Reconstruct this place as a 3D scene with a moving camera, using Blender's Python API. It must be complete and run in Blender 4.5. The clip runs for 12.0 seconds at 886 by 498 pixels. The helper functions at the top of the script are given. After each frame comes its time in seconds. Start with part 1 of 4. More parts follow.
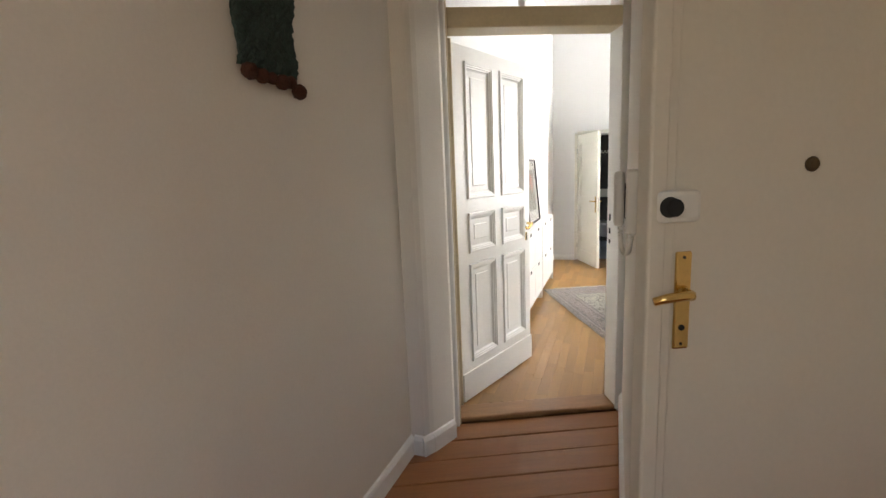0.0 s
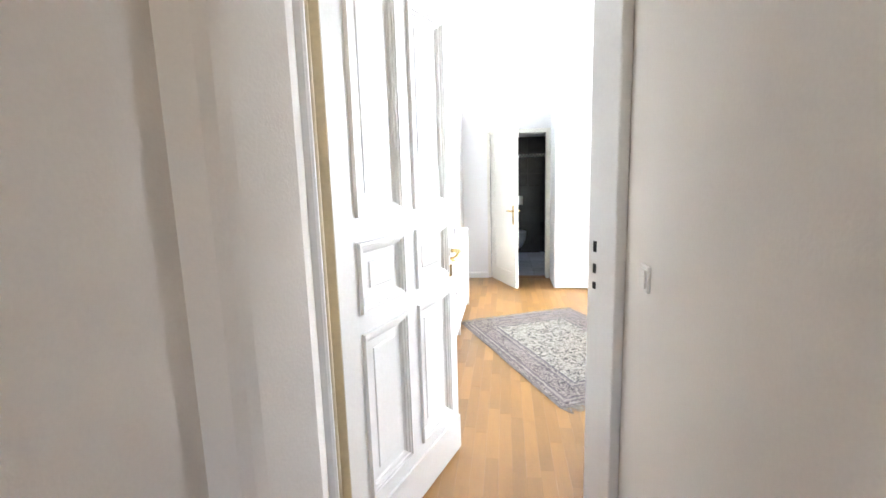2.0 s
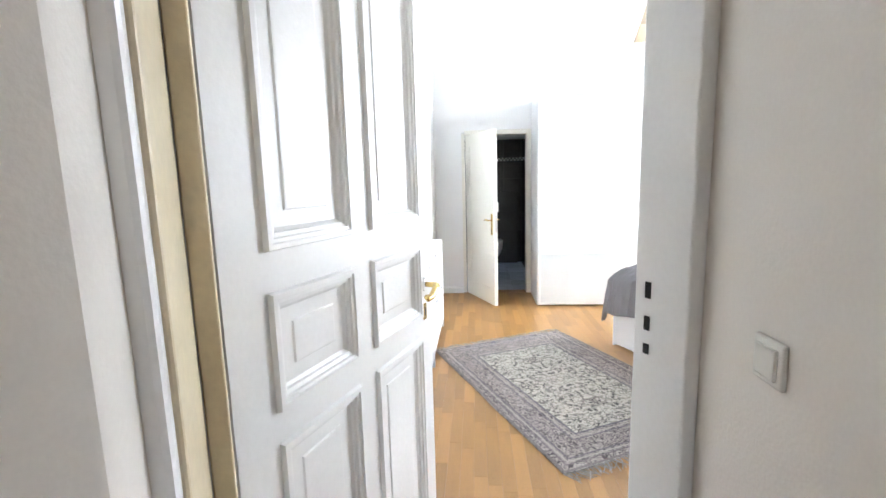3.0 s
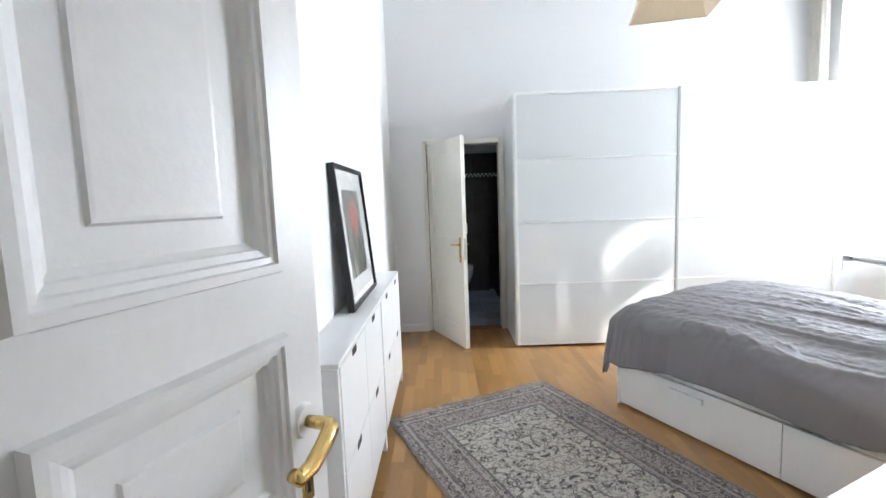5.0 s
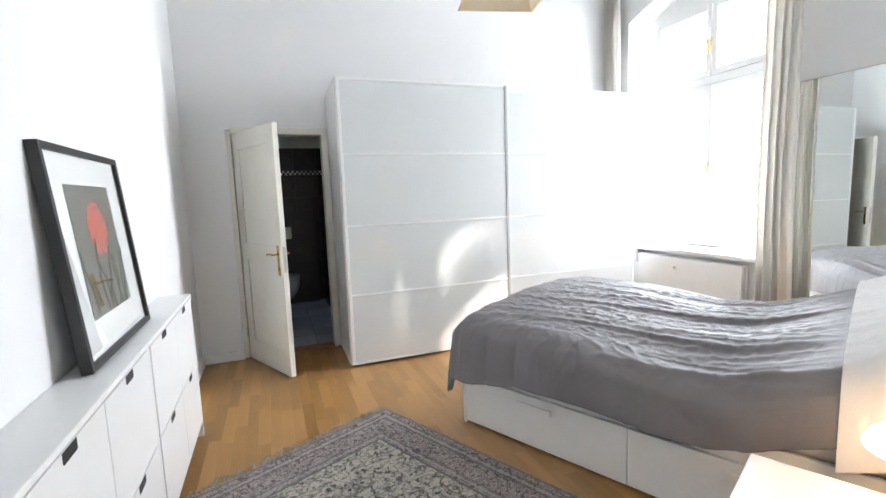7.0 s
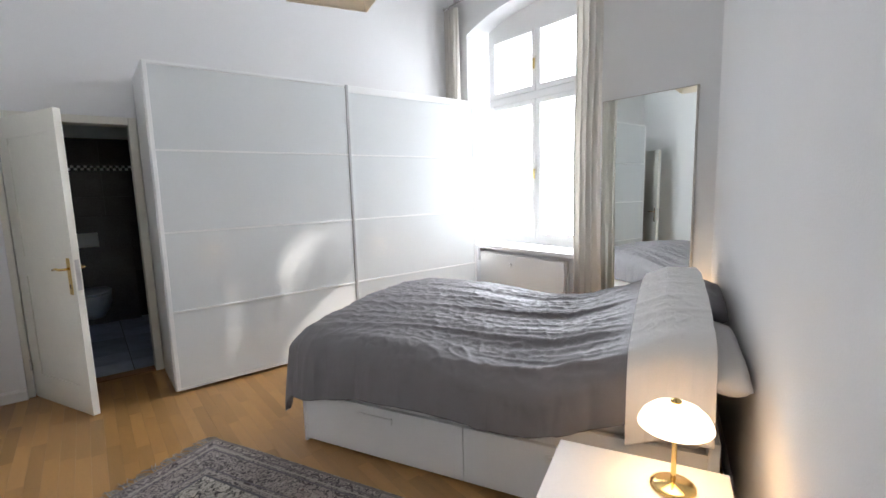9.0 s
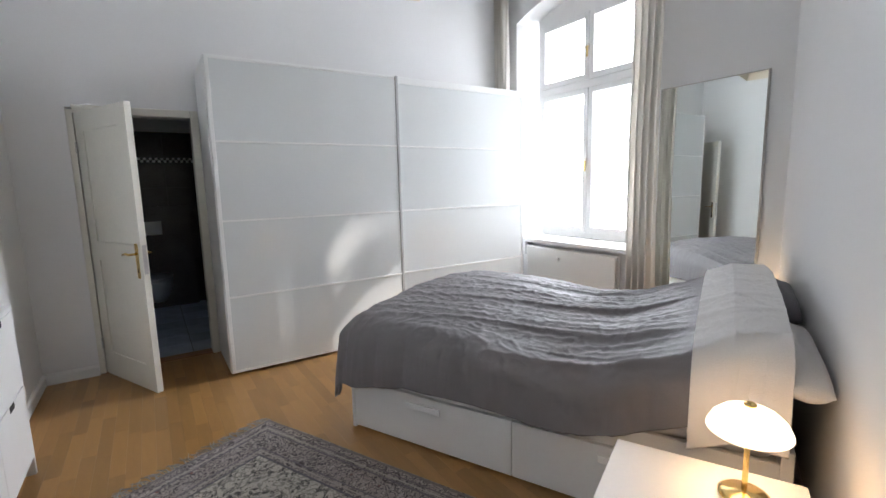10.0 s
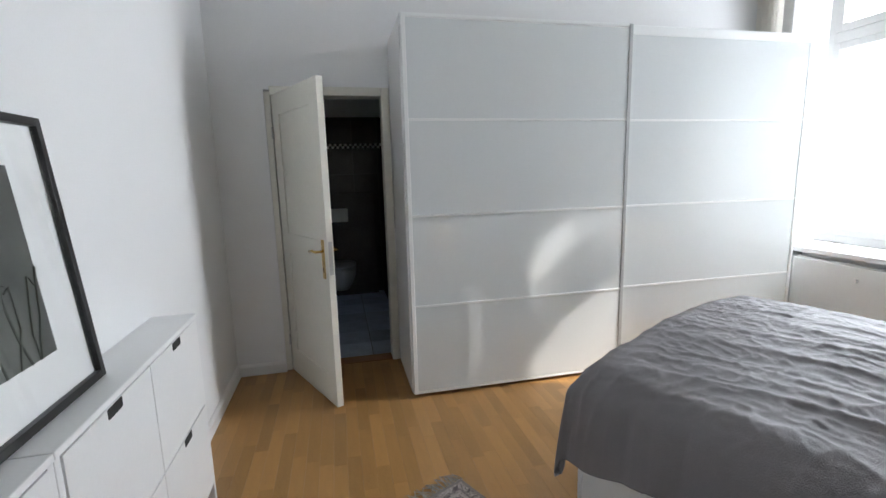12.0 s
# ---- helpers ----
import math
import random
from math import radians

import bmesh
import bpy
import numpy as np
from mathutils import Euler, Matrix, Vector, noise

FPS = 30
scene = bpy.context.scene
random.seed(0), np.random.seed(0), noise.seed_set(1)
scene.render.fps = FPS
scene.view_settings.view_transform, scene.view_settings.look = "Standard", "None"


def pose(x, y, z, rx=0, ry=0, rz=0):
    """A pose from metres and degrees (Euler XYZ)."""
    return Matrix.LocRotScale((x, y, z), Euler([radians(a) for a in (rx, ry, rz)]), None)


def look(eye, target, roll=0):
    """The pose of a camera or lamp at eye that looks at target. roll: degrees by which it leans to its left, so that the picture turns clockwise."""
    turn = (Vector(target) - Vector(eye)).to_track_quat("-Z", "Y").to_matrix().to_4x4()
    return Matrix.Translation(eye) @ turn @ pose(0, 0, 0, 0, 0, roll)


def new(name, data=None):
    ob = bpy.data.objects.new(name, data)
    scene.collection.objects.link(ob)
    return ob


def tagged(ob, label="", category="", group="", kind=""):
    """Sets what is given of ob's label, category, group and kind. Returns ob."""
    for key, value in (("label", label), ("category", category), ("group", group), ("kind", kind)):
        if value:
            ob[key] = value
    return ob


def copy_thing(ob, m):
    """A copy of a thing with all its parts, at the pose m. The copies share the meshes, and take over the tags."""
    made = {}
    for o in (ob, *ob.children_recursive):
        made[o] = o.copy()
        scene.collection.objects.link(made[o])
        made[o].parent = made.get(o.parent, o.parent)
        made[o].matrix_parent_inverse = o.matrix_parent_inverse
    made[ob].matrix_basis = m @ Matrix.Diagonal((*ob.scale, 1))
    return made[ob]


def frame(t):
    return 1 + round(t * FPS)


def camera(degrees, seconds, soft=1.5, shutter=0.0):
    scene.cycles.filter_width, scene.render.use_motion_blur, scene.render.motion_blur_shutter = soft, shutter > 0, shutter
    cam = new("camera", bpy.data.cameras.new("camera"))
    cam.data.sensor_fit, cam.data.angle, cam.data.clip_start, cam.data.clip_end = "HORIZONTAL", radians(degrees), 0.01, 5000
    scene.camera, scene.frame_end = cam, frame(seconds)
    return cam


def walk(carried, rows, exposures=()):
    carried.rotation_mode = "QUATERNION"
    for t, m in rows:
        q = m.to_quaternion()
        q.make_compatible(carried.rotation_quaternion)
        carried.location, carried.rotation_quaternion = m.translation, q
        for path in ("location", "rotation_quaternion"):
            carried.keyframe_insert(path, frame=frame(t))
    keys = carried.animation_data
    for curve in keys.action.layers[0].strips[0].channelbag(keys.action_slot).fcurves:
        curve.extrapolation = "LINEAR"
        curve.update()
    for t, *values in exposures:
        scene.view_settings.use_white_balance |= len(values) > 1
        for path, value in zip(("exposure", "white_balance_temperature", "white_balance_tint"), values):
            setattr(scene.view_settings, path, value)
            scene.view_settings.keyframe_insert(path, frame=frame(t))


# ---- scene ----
cam = camera(88.4, 12.0)
PATH = [
    (0, (-0.25, -6.982, 1.489), (-0.952, -5.137, 1.164), -2.4),
    (0.5, (-0.357, -6.689, 1.483), (-1.036, -4.837, 1.152), -2.6),
    (1, (-0.468, -6.38, 1.494), (-1.058, -4.5, 1.152), -2.2),
    (1.5, (-0.558, -6.089, 1.464), (-0.953, -4.156, 1.133), -2.2),
    (2, (-0.601, -5.75, 1.459), (-0.877, -3.795, 1.144), -1.7),
    (2.5, (-0.641, -5.449, 1.459), (-0.867, -3.485, 1.152), -1.9),
    (3, (-0.687, -5.124, 1.46), (-0.835, -3.151, 1.162), -1.5),
    (3.5, (-0.689, -4.838, 1.461), (-0.846, -2.864, 1.176), -1.8),
    (5.5, (-0.64, -4.032, 1.396), (-0.571, -2.043, 1.194), -2.1),
    (6, (-0.63, -3.883, 1.384), (-0.465, -1.901, 1.171), -2.0),
    (6.5, (-0.61, -3.767, 1.391), (-0.241, -1.814, 1.169), -2.1),
    (7, (-0.546, -3.708, 1.406), (0.15, -1.847, 1.173), -2.2),
    (7.5, (-0.443, -3.702, 1.448), (0.527, -1.968, 1.216), -2.0),
    (9.5, (-0.4, -3.707, 1.433), (0.826, -2.149, 1.167), -1.6),
    (10, (-0.423, -3.657, 1.42), (0.648, -1.992, 1.138), -1.4),
    (10.5, (-0.425, -3.543, 1.444), (0.421, -1.758, 1.135), -1.5),
    (11, (-0.353, -3.346, 1.44), (0.247, -1.463, 1.133), -1.6),
    (11.5, (-0.365, -3.074, 1.449), (0.142, -1.166, 1.124), -1.6),
    (12, (-0.41, -2.745, 1.447), (0.028, -0.821, 1.117), -1.5),
]
EXPOSURES = [(0.0, 1.75, 7300, 12), (1.0, 2.35, 6650, 12), (1.5, 2.65, 6450, 12), (2.0, 2.65, 6300, 12), (2.5, 2.4, 6250, 12), (3.5, 2.1, 6200, 10),
             (5.5, 1.15, 6250, 11), (7.5, 1.1, 6450, 12), (9.4, 0.38, 6450, 14), (12.0, 0.28, 6350, 11)]
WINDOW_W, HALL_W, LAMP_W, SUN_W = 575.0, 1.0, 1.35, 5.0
PIC_Y0, PIC_W, PIC_H = -1.286, 0.735, 0.73
walk(cam, [(t, look(eye, target, roll)) for t, eye, target, roll in PATH],
     exposures=EXPOSURES)

# ---- world, sun and daylight ----
SUN_EL, SUN_AZ = radians(35), radians(-19.4)      # light travels towards -x and a little +y
world = bpy.data.worlds.new("sky")
scene.world = world
world.use_nodes = True
wn = world.node_tree
sky = wn.nodes.new("ShaderNodeTexSky")
sky.sky_type = "NISHITA"
sky.sun_disc = False
sky.sun_elevation = SUN_EL
sky.sun_rotation = radians(90) - SUN_AZ
wn.nodes["Background"].inputs[1].default_value = 0.13
wn.links.new(sky.outputs[0], wn.nodes["Background"].inputs[0])

sun_data = bpy.data.lights.new("sun", "SUN")
sun_data.energy, sun_data.angle, sun_data.color = SUN_W, radians(0.6), (1.0, 0.94, 0.86)
sun = new("sun", sun_data)
sun_dir = Vector((math.cos(SUN_EL) * math.cos(SUN_AZ), math.cos(SUN_EL) * math.sin(SUN_AZ), math.sin(SUN_EL)))
sun.matrix_world = look(sun_dir * 20, (0, 0, 0))


def area(name, eye, target, sx, sy, power, color, spread=180):
    d = bpy.data.lights.new(name, "AREA")
    d.shape, d.size, d.size_y, d.energy, d.color = "RECTANGLE", sx, sy, power, color
    d.spread = radians(spread)
    ob = new(name, d)
    ob.matrix_world = look(eye, target)
    return ob


# sky light entering by the bedroom window, and an added warm hall fill behind the walker
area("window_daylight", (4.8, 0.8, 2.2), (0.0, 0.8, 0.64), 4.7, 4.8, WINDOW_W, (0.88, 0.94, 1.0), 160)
area("hall_fill", (-0.2, -8.42, 1.75), (-0.6, -5.0, 1.3), 1.3, 1.5, HALL_W, (1.0, 0.68, 0.40))


# ---- materials ----
def mat(name, color, rough=0.5, metal=0.0, vary=0.06, scale=4.0, bump=0.0, bump_scale=60.0, stretch=(1, 1, 1), coat=0.0, per_piece=0.0):
    """A painted, wooden or woven surface: large stains, fine grain, light relief."""
    m = bpy.data.materials.new(name)
    m.use_nodes = True
    t = m.node_tree
    b = t.nodes["Principled BSDF"]
    b.inputs["Metallic"].default_value = metal
    b.inputs["Coat Weight"].default_value = coat
    tc = t.nodes.new("ShaderNodeTexCoord")
    mp = t.nodes.new("ShaderNodeMapping")
    mp.inputs["Scale"].default_value = stretch
    t.links.new(tc.outputs["Object"], mp.inputs[0])
    big, fine = t.nodes.new("ShaderNodeTexNoise"), t.nodes.new("ShaderNodeTexNoise")
    big.inputs["Scale"].default_value, big.inputs["Detail"].default_value = scale, 5
    fine.inputs["Scale"].default_value, fine.inputs["Detail"].default_value = bump_scale, 3
    for n in (big, fine):
        t.links.new(mp.outputs[0], n.inputs["Vector"])
    add = t.nodes.new("ShaderNodeMath")
    add.operation = "ADD"
    t.links.new(big.outputs[0], add.inputs[0])
    t.links.new(fine.outputs[0], add.inputs[1])
    last = add
    if per_piece:
        oi = t.nodes.new("ShaderNodeObjectInfo")
        mul = t.nodes.new("ShaderNodeMath")
        mul.operation = "MULTIPLY_ADD"
        mul.inputs[1].default_value = per_piece
        t.links.new(oi.outputs["Random"], mul.inputs[0])
        t.links.new(add.outputs[0], mul.inputs[2])
        last = mul
    ramp = t.nodes.new("ShaderNodeMapRange")
    ramp.inputs["From Min"].default_value, ramp.inputs["From Max"].default_value = 0.6, 1.4 + per_piece
    ramp.inputs["To Min"].default_value, ramp.inputs["To Max"].default_value = 1 - vary, 1 + vary
    t.links.new(last.outputs[0], ramp.inputs[0])
    mixn = t.nodes.new("ShaderNodeMix")
    mixn.data_type, mixn.blend_type = "RGBA", "MULTIPLY"
    mixn.inputs["Factor"].default_value = 1.0
    mixn.inputs["A"].default_value = (*color, 1)
    t.links.new(ramp.outputs[0], mixn.inputs["B"])
    t.links.new(mixn.outputs["Result"], b.inputs["Base Color"])
    rr = t.nodes.new("ShaderNodeMapRange")
    rr.inputs["To Min"].default_value, rr.inputs["To Max"].default_value = max(0.02, rough * 0.85), min(1, rough * 1.15)
    t.links.new(big.outputs[0], rr.inputs[0])
    t.links.new(rr.outputs[0], b.inputs["Roughness"])
    if bump:
        bp = t.nodes.new("ShaderNodeBump")
        bp.inputs["Strength"].default_value, bp.inputs["Distance"].default_value = bump, 0.01
        t.links.new(fine.outputs[0], bp.inputs["Height"])
        t.links.new(bp.outputs[0], b.inputs["Normal"])
    return m


def glow(name, color, strength):
    m = bpy.data.materials.new(name)
    m.use_nodes = True
    b = m.node_tree.nodes["Principled BSDF"]
    b.inputs["Base Color"].default_value = (*color, 1)
    b.inputs["Emission Color"].default_value = (*color, 1)
    b.inputs["Emission Strength"].default_value = strength
    return m


WALL = mat("white_wall_paint", (0.80, 0.80, 0.795), 0.85, vary=0.025, scale=1.5, bump=0.12, bump_scale=140)
HALL_WALL = mat("hall_wall_paint", (0.77, 0.725, 0.665), 0.85, vary=0.03, scale=1.2, bump=0.07, bump_scale=120)
TRIM = mat("white_gloss_paint", (0.82, 0.815, 0.80), 0.35, vary=0.03, scale=6, bump=0.05, bump_scale=70)
JAMB = mat("yellow_tan_gloss_paint", (0.68, 0.585, 0.41), 0.35, vary=0.08, scale=9, bump=0.05)
CREAM = mat("cream_door_paint", (0.76, 0.74, 0.66), 0.4, vary=0.04, scale=5, bump=0.05)
ENTRY = mat("beige_entry_paint", (0.66, 0.61, 0.52), 0.45, vary=0.03, scale=4, bump=0.06)
LACQ = mat("white_foil", (0.82, 0.82, 0.81), 0.38, vary=0.02, scale=6, bump=0.03, bump_scale=70)
GLASSW = mat("white_lacquered_glass", (0.74, 0.77, 0.77), 0.05, vary=0.015, scale=2, coat=0.0)
ALU = mat("white_aluminium_strip", (0.86, 0.87, 0.86), 0.45, vary=0.02)
GREYALU = mat("grey_aluminium_stile", (0.42, 0.43, 0.43), 0.4, metal=0.2, vary=0.04)
BRASS = mat("polished_brass", (0.78, 0.56, 0.22), 0.18, metal=1.0, vary=0.08, scale=20)
STEEL = mat("brushed_steel", (0.55, 0.54, 0.52), 0.3, metal=1.0, vary=0.06, scale=20)
BLACK = mat("black_painted_wood", (0.018, 0.017, 0.017), 0.4, vary=0.15, scale=12)
SLOT = mat("dark_slot", (0.012, 0.012, 0.012), 0.7)
PLASTIC = mat("aged_white_plastic", (0.70, 0.675, 0.62), 0.38, vary=0.03)
GREYPL = mat("grey_beige_plastic", (0.52, 0.49, 0.45), 0.4, vary=0.05)
DUVET = mat("grey_cotton", (0.205, 0.190, 0.200), 0.44, vary=0.10, scale=5, bump=0.35, bump_scale=260)
LINEN = mat("white_cotton", (0.78, 0.76, 0.74), 0.95, vary=0.04, scale=5, bump=0.3, bump_scale=240)
CURTAIN = mat("cream_curtain_cotton", (0.86, 0.835, 0.79), 0.95, vary=0.04, scale=6, bump=0.3, bump_scale=200)
PAPER = mat("cream_paper", (0.85, 0.77, 0.64), 0.9, vary=0.04)
RADI = mat("radiator_enamel", (0.80, 0.79, 0.76), 0.3, vary=0.02)
STONE = mat("grey_painted_sill", (0.50, 0.50, 0.50), 0.4, vary=0.08, scale=8)
OAK = mat("light_oak_parquet", (0.40, 0.215, 0.072), 0.30, vary=0.34, scale=3, bump=0.02, bump_scale=60, stretch=(7, 0.8, 1), per_piece=0.9, coat=0.12)
PINE = mat("stained_pine_boards", (0.32, 0.125, 0.038), 0.40, vary=0.34, scale=4, bump=0.12, bump_scale=50, stretch=(0.7, 9, 1), per_piece=0.4)
SILLW = mat("worn_threshold_oak", (0.36, 0.19, 0.085), 0.42, vary=0.3, scale=4, bump=0.1, bump_scale=50, stretch=(1, 10, 1))
JOINT = mat("dark_floor_joint", (0.035, 0.02, 0.012), 0.8, vary=0.2)
JOINT2 = mat("oak_floor_joint", (0.20, 0.115, 0.045), 0.6, vary=0.2)
TILE = mat("dark_slate_tile", (0.045, 0.045, 0.048), 0.25, vary=0.5, scale=5, bump=0.05, per_piece=0.3)
FTILE = mat("blue_grey_marble_tile", (0.62, 0.68, 0.78), 0.2, vary=0.35, scale=7, per_piece=0.8)
GROUT = mat("dark_grout", (0.05, 0.05, 0.055), 0.8)
CERAM = mat("white_ceramic", (0.80, 0.80, 0.79), 0.12, vary=0.02)
WOOL = mat("dark_green_wool", (0.030, 0.055, 0.048), 1.0, vary=0.5, scale=22, bump=1.0, bump_scale=160)
POM = mat("brown_wool", (0.075, 0.026, 0.014), 1.0, vary=0.4, scale=40, bump=1.0, bump_scale=200)
FRINGE = mat("fringe_cotton", (0.42, 0.40, 0.37), 1.0, vary=0.4, scale=30, bump=0.5, bump_scale=200)
LEAF = mat("leaf_green", (0.07, 0.11, 0.035), 0.6, vary=0.3, scale=3)
BARK = mat("bark", (0.10, 0.075, 0.055), 0.9, vary=0.4, scale=8, bump=0.6, bump_scale=40)
BLOCKER = mat("pale_blocker_render", (0.62, 0.60, 0.55), 0.9, vary=0.08, scale=1.0)
GROUND = mat("paved_yard", (0.22, 0.21, 0.19), 0.9, vary=0.25, scale=1.2)
PHOTO = mat("photo_print_dark", (0.075, 0.08, 0.07), 0.5, vary=0.85, scale=7, stretch=(1, 1, 0.5))
STEM = mat("photo_print_stem", (0.045, 0.055, 0.035), 0.5, vary=0.4, scale=20)
RED = mat("photo_print_red", (0.62, 0.06, 0.025), 0.5, vary=0.3, scale=60)
MAT_W = mat("passepartout", (0.80, 0.80, 0.78), 0.85, vary=0.01)
BULB = glow("lamp_bulb", (1.0, 0.72, 0.42), 18.0)


def glass_mat(name, mirror=False):
    m = bpy.data.materials.new(name)
    m.use_nodes = True
    b = m.node_tree.nodes["Principled BSDF"]
    if mirror:
        b.inputs["Base Color"].default_value = (0.80, 0.84, 0.82, 1)
        b.inputs["Metallic"].default_value, b.inputs["Roughness"].default_value = 1.0, 0.015
    else:
        b.inputs["Base Color"].default_value = (1, 1, 1, 1)
        b.inputs["Roughness"].default_value, b.inputs["IOR"].default_value = 0.0, 1.45
        b.inputs["Transmission Weight"].default_value = 1.0
    return m




def thin_cloth(m, share):
    """Lets part of the light pass through a thin cloth or paper."""
    t = m.node_tree
    b = t.nodes["Principled BSDF"]
    tl, mx = t.nodes.new("ShaderNodeBsdfTranslucent"), t.nodes.new("ShaderNodeMixShader")
    t.links.new(b.inputs["Base Color"].links[0].from_socket, tl.inputs["Color"])
    mx.inputs[0].default_value = share
    t.links.new(b.outputs[0], mx.inputs[1])
    t.links.new(tl.outputs[0], mx.inputs[2])
    t.links.new(mx.outputs[0], t.nodes["Material Output"].inputs["Surface"])


thin_cloth(CURTAIN, 0.5)
thin_cloth(PAPER, 0.4)
PANE = glass_mat("window_glass")
MIRROR = glass_mat("mirror_glass", True)
OPAL = mat("opal_glass", (0.92, 0.86, 0.76), 0.25, vary=0.02)
OPAL.node_tree.nodes["Principled BSDF"].inputs["Emission Color"].default_value = (1.0, 0.80, 0.55, 1)
OPAL.node_tree.nodes["Principled BSDF"].inputs["Emission Strength"].default_value = 1.8


# ---- mesh helpers ----
def link(name, bm, material, parent=None, label="", smooth=False):
    me = bpy.data.meshes.new(name)
    bmesh.ops.recalc_face_normals(bm, faces=bm.faces[:])
    bm.to_mesh(me)
    bm.free()
    me.materials.append(material)
    if smooth:
        for p in me.polygons:
            p.use_smooth = True
    ob = new(name, me)
    ob.parent = parent
    if label:
        ob["label"] = label
    return ob


def part(name, bm, material, parent, label="", smooth=False):
    return link(name, bm, material, parent, label, smooth)


def thing(name, m, label, category, group="", kind=""):
    ob = new(name)
    ob.empty_display_size = 0.1
    ob.matrix_world = m
    return tagged(ob, label, category, group, kind)


def box(x0, x1, y0, y1, z0, z1, bevel=0.0, bm=None, m=None, seg=2):
    bm = bm or bmesh.new()
    made = bmesh.ops.create_cube(bm, size=1.0)["verts"]
    for v in made:
        v.co = Vector((x0 + (v.co.x + 0.5) * (x1 - x0), y0 + (v.co.y + 0.5) * (y1 - y0), z0 + (v.co.z + 0.5) * (z1 - z0)))
        if m is not None:
            v.co = m @ v.co
    if bevel:
        edges = list({e for v in made for e in v.link_edges})
        bmesh.ops.bevel(bm, geom=edges, offset=bevel, segments=seg, affect="EDGES", profile=0.5)
    return bm


def cyl(r1, r2, p0, p1, n=20, bm=None):
    """A tapered rod from p0 to p1."""
    bm = bm or bmesh.new()
    p0, p1 = Vector(p0), Vector(p1)
    d = p1 - p0
    m = Matrix.Translation((p0 + p1) / 2) @ d.to_track_quat("Z", "Y").to_matrix().to_4x4()
    bmesh.ops.create_cone(bm, cap_ends=True, segments=n, radius1=r1, radius2=r2, depth=d.length, matrix=m)
    return bm


def tube(points, r, n=8, bm=None, closed=False):
    """A round tube along a line of points."""
    bm = bm or bmesh.new()
    pts = [Vector(p) for p in points]
    rings = []
    for i, p in enumerate(pts):
        a, b = pts[max(0, i - 1)], pts[min(len(pts) - 1, i + 1)]
        q = (b - a).to_track_quat("Z", "Y")
        rr = r(i / (len(pts) - 1)) if callable(r) else r
        rings.append([bm.verts.new(p + q @ Vector((rr * math.cos(2 * math.pi * k / n), rr * math.sin(2 * math.pi * k / n), 0))) for k in range(n)])
    for a, b in zip(rings, rings[1:]):
        for k in range(n):
            bm.faces.new((a[k], a[(k + 1) % n], b[(k + 1) % n], b[k]))
    bm.faces.new(rings[0][::-1])
    bm.faces.new(rings[-1])
    return bm


def lathe(profile, n=40, bm=None, at=(0, 0, 0)):
    """A turned body from (radius, height) pairs."""
    bm = bm or bmesh.new()
    at = Vector(at)
    rings = [[bm.verts.new(at + Vector((r * math.cos(2 * math.pi * k / n), r * math.sin(2 * math.pi * k / n), z))) for k in range(n)] for r, z in profile]
    for a, b in zip(rings, rings[1:]):
        for k in range(n):
            bm.faces.new((a[k], a[(k + 1) % n], b[(k + 1) % n], b[k]))
    bm.faces.new(rings[0][::-1])
    bm.faces.new(rings[-1])
    return bm


def prism(outline, z0, z1, bm=None):
    """An upright prism on a plan outline."""
    bm = bm or bmesh.new()
    lo = [bm.verts.new((x, y, z0)) for x, y in outline]
    hi = [bm.verts.new((x, y, z1)) for x, y in outline]
    n = len(lo)
    for i in range(n):
        bm.faces.new((lo[i], lo[(i + 1) % n], hi[(i + 1) % n], hi[i]))
    bm.faces.new(lo[::-1])
    bm.faces.new(hi)
    return bm


def setting(name, bm, material, label, category, smooth=False):
    return tagged(link(name, bm, material, None, "", smooth), label, category, kind="structure")


# ---- plan ----
TH = 25.5
SK = pose(-0.29, -3.99, 0, 0, 0, TH)              # frame of the slanting wall: u along it, v into the bedroom
XL, XR, YB, H = -1.20, 3.30, 0.69, 3.75           # bedroom: cabinet wall, window wall, bathroom wall, ceiling
HZ = -0.02                                        # hall floor level


def sk(u, v):
    p = SK @ Vector((u, v, 0))
    return p.x, p.y


# floor bases (the pieces lie on them)
floor = setting("floor", prism([(XL - 0.3, -4.75), sk(-0.9, -0.07), sk(4.6, -0.07), (XR + 0.3, 0.75), (XL - 0.3, 0.75)], -0.14, -0.012),
                JOINT2, "bedroom floor of light oak parquet strips", "floor")
hall_floor = setting("hall_floor", box(-2.6, 2.2, -8.6, -3.6, -0.30, -0.155), JOINT, "hall floor of stained pine boards", "floor")

# bedroom walls
wall_west = setting("wall_west", box(XL - 0.25, XL, -4.42, YB + 0.12, -0.14, H), WALL, "white painted bedroom wall behind the cabinets", "wall")
bm = box(XL, -0.86, YB, YB + 0.12, -0.14, H)
box(-0.02, XR + 0.45, YB, YB + 0.12, -0.14, H, bm=bm)
box(-0.86, -0.02, YB, YB + 0.12, 2.04, H, bm=bm)
wall_north = setting("wall_north", bm, WALL, "white painted wall with the bathroom doorway", "wall")

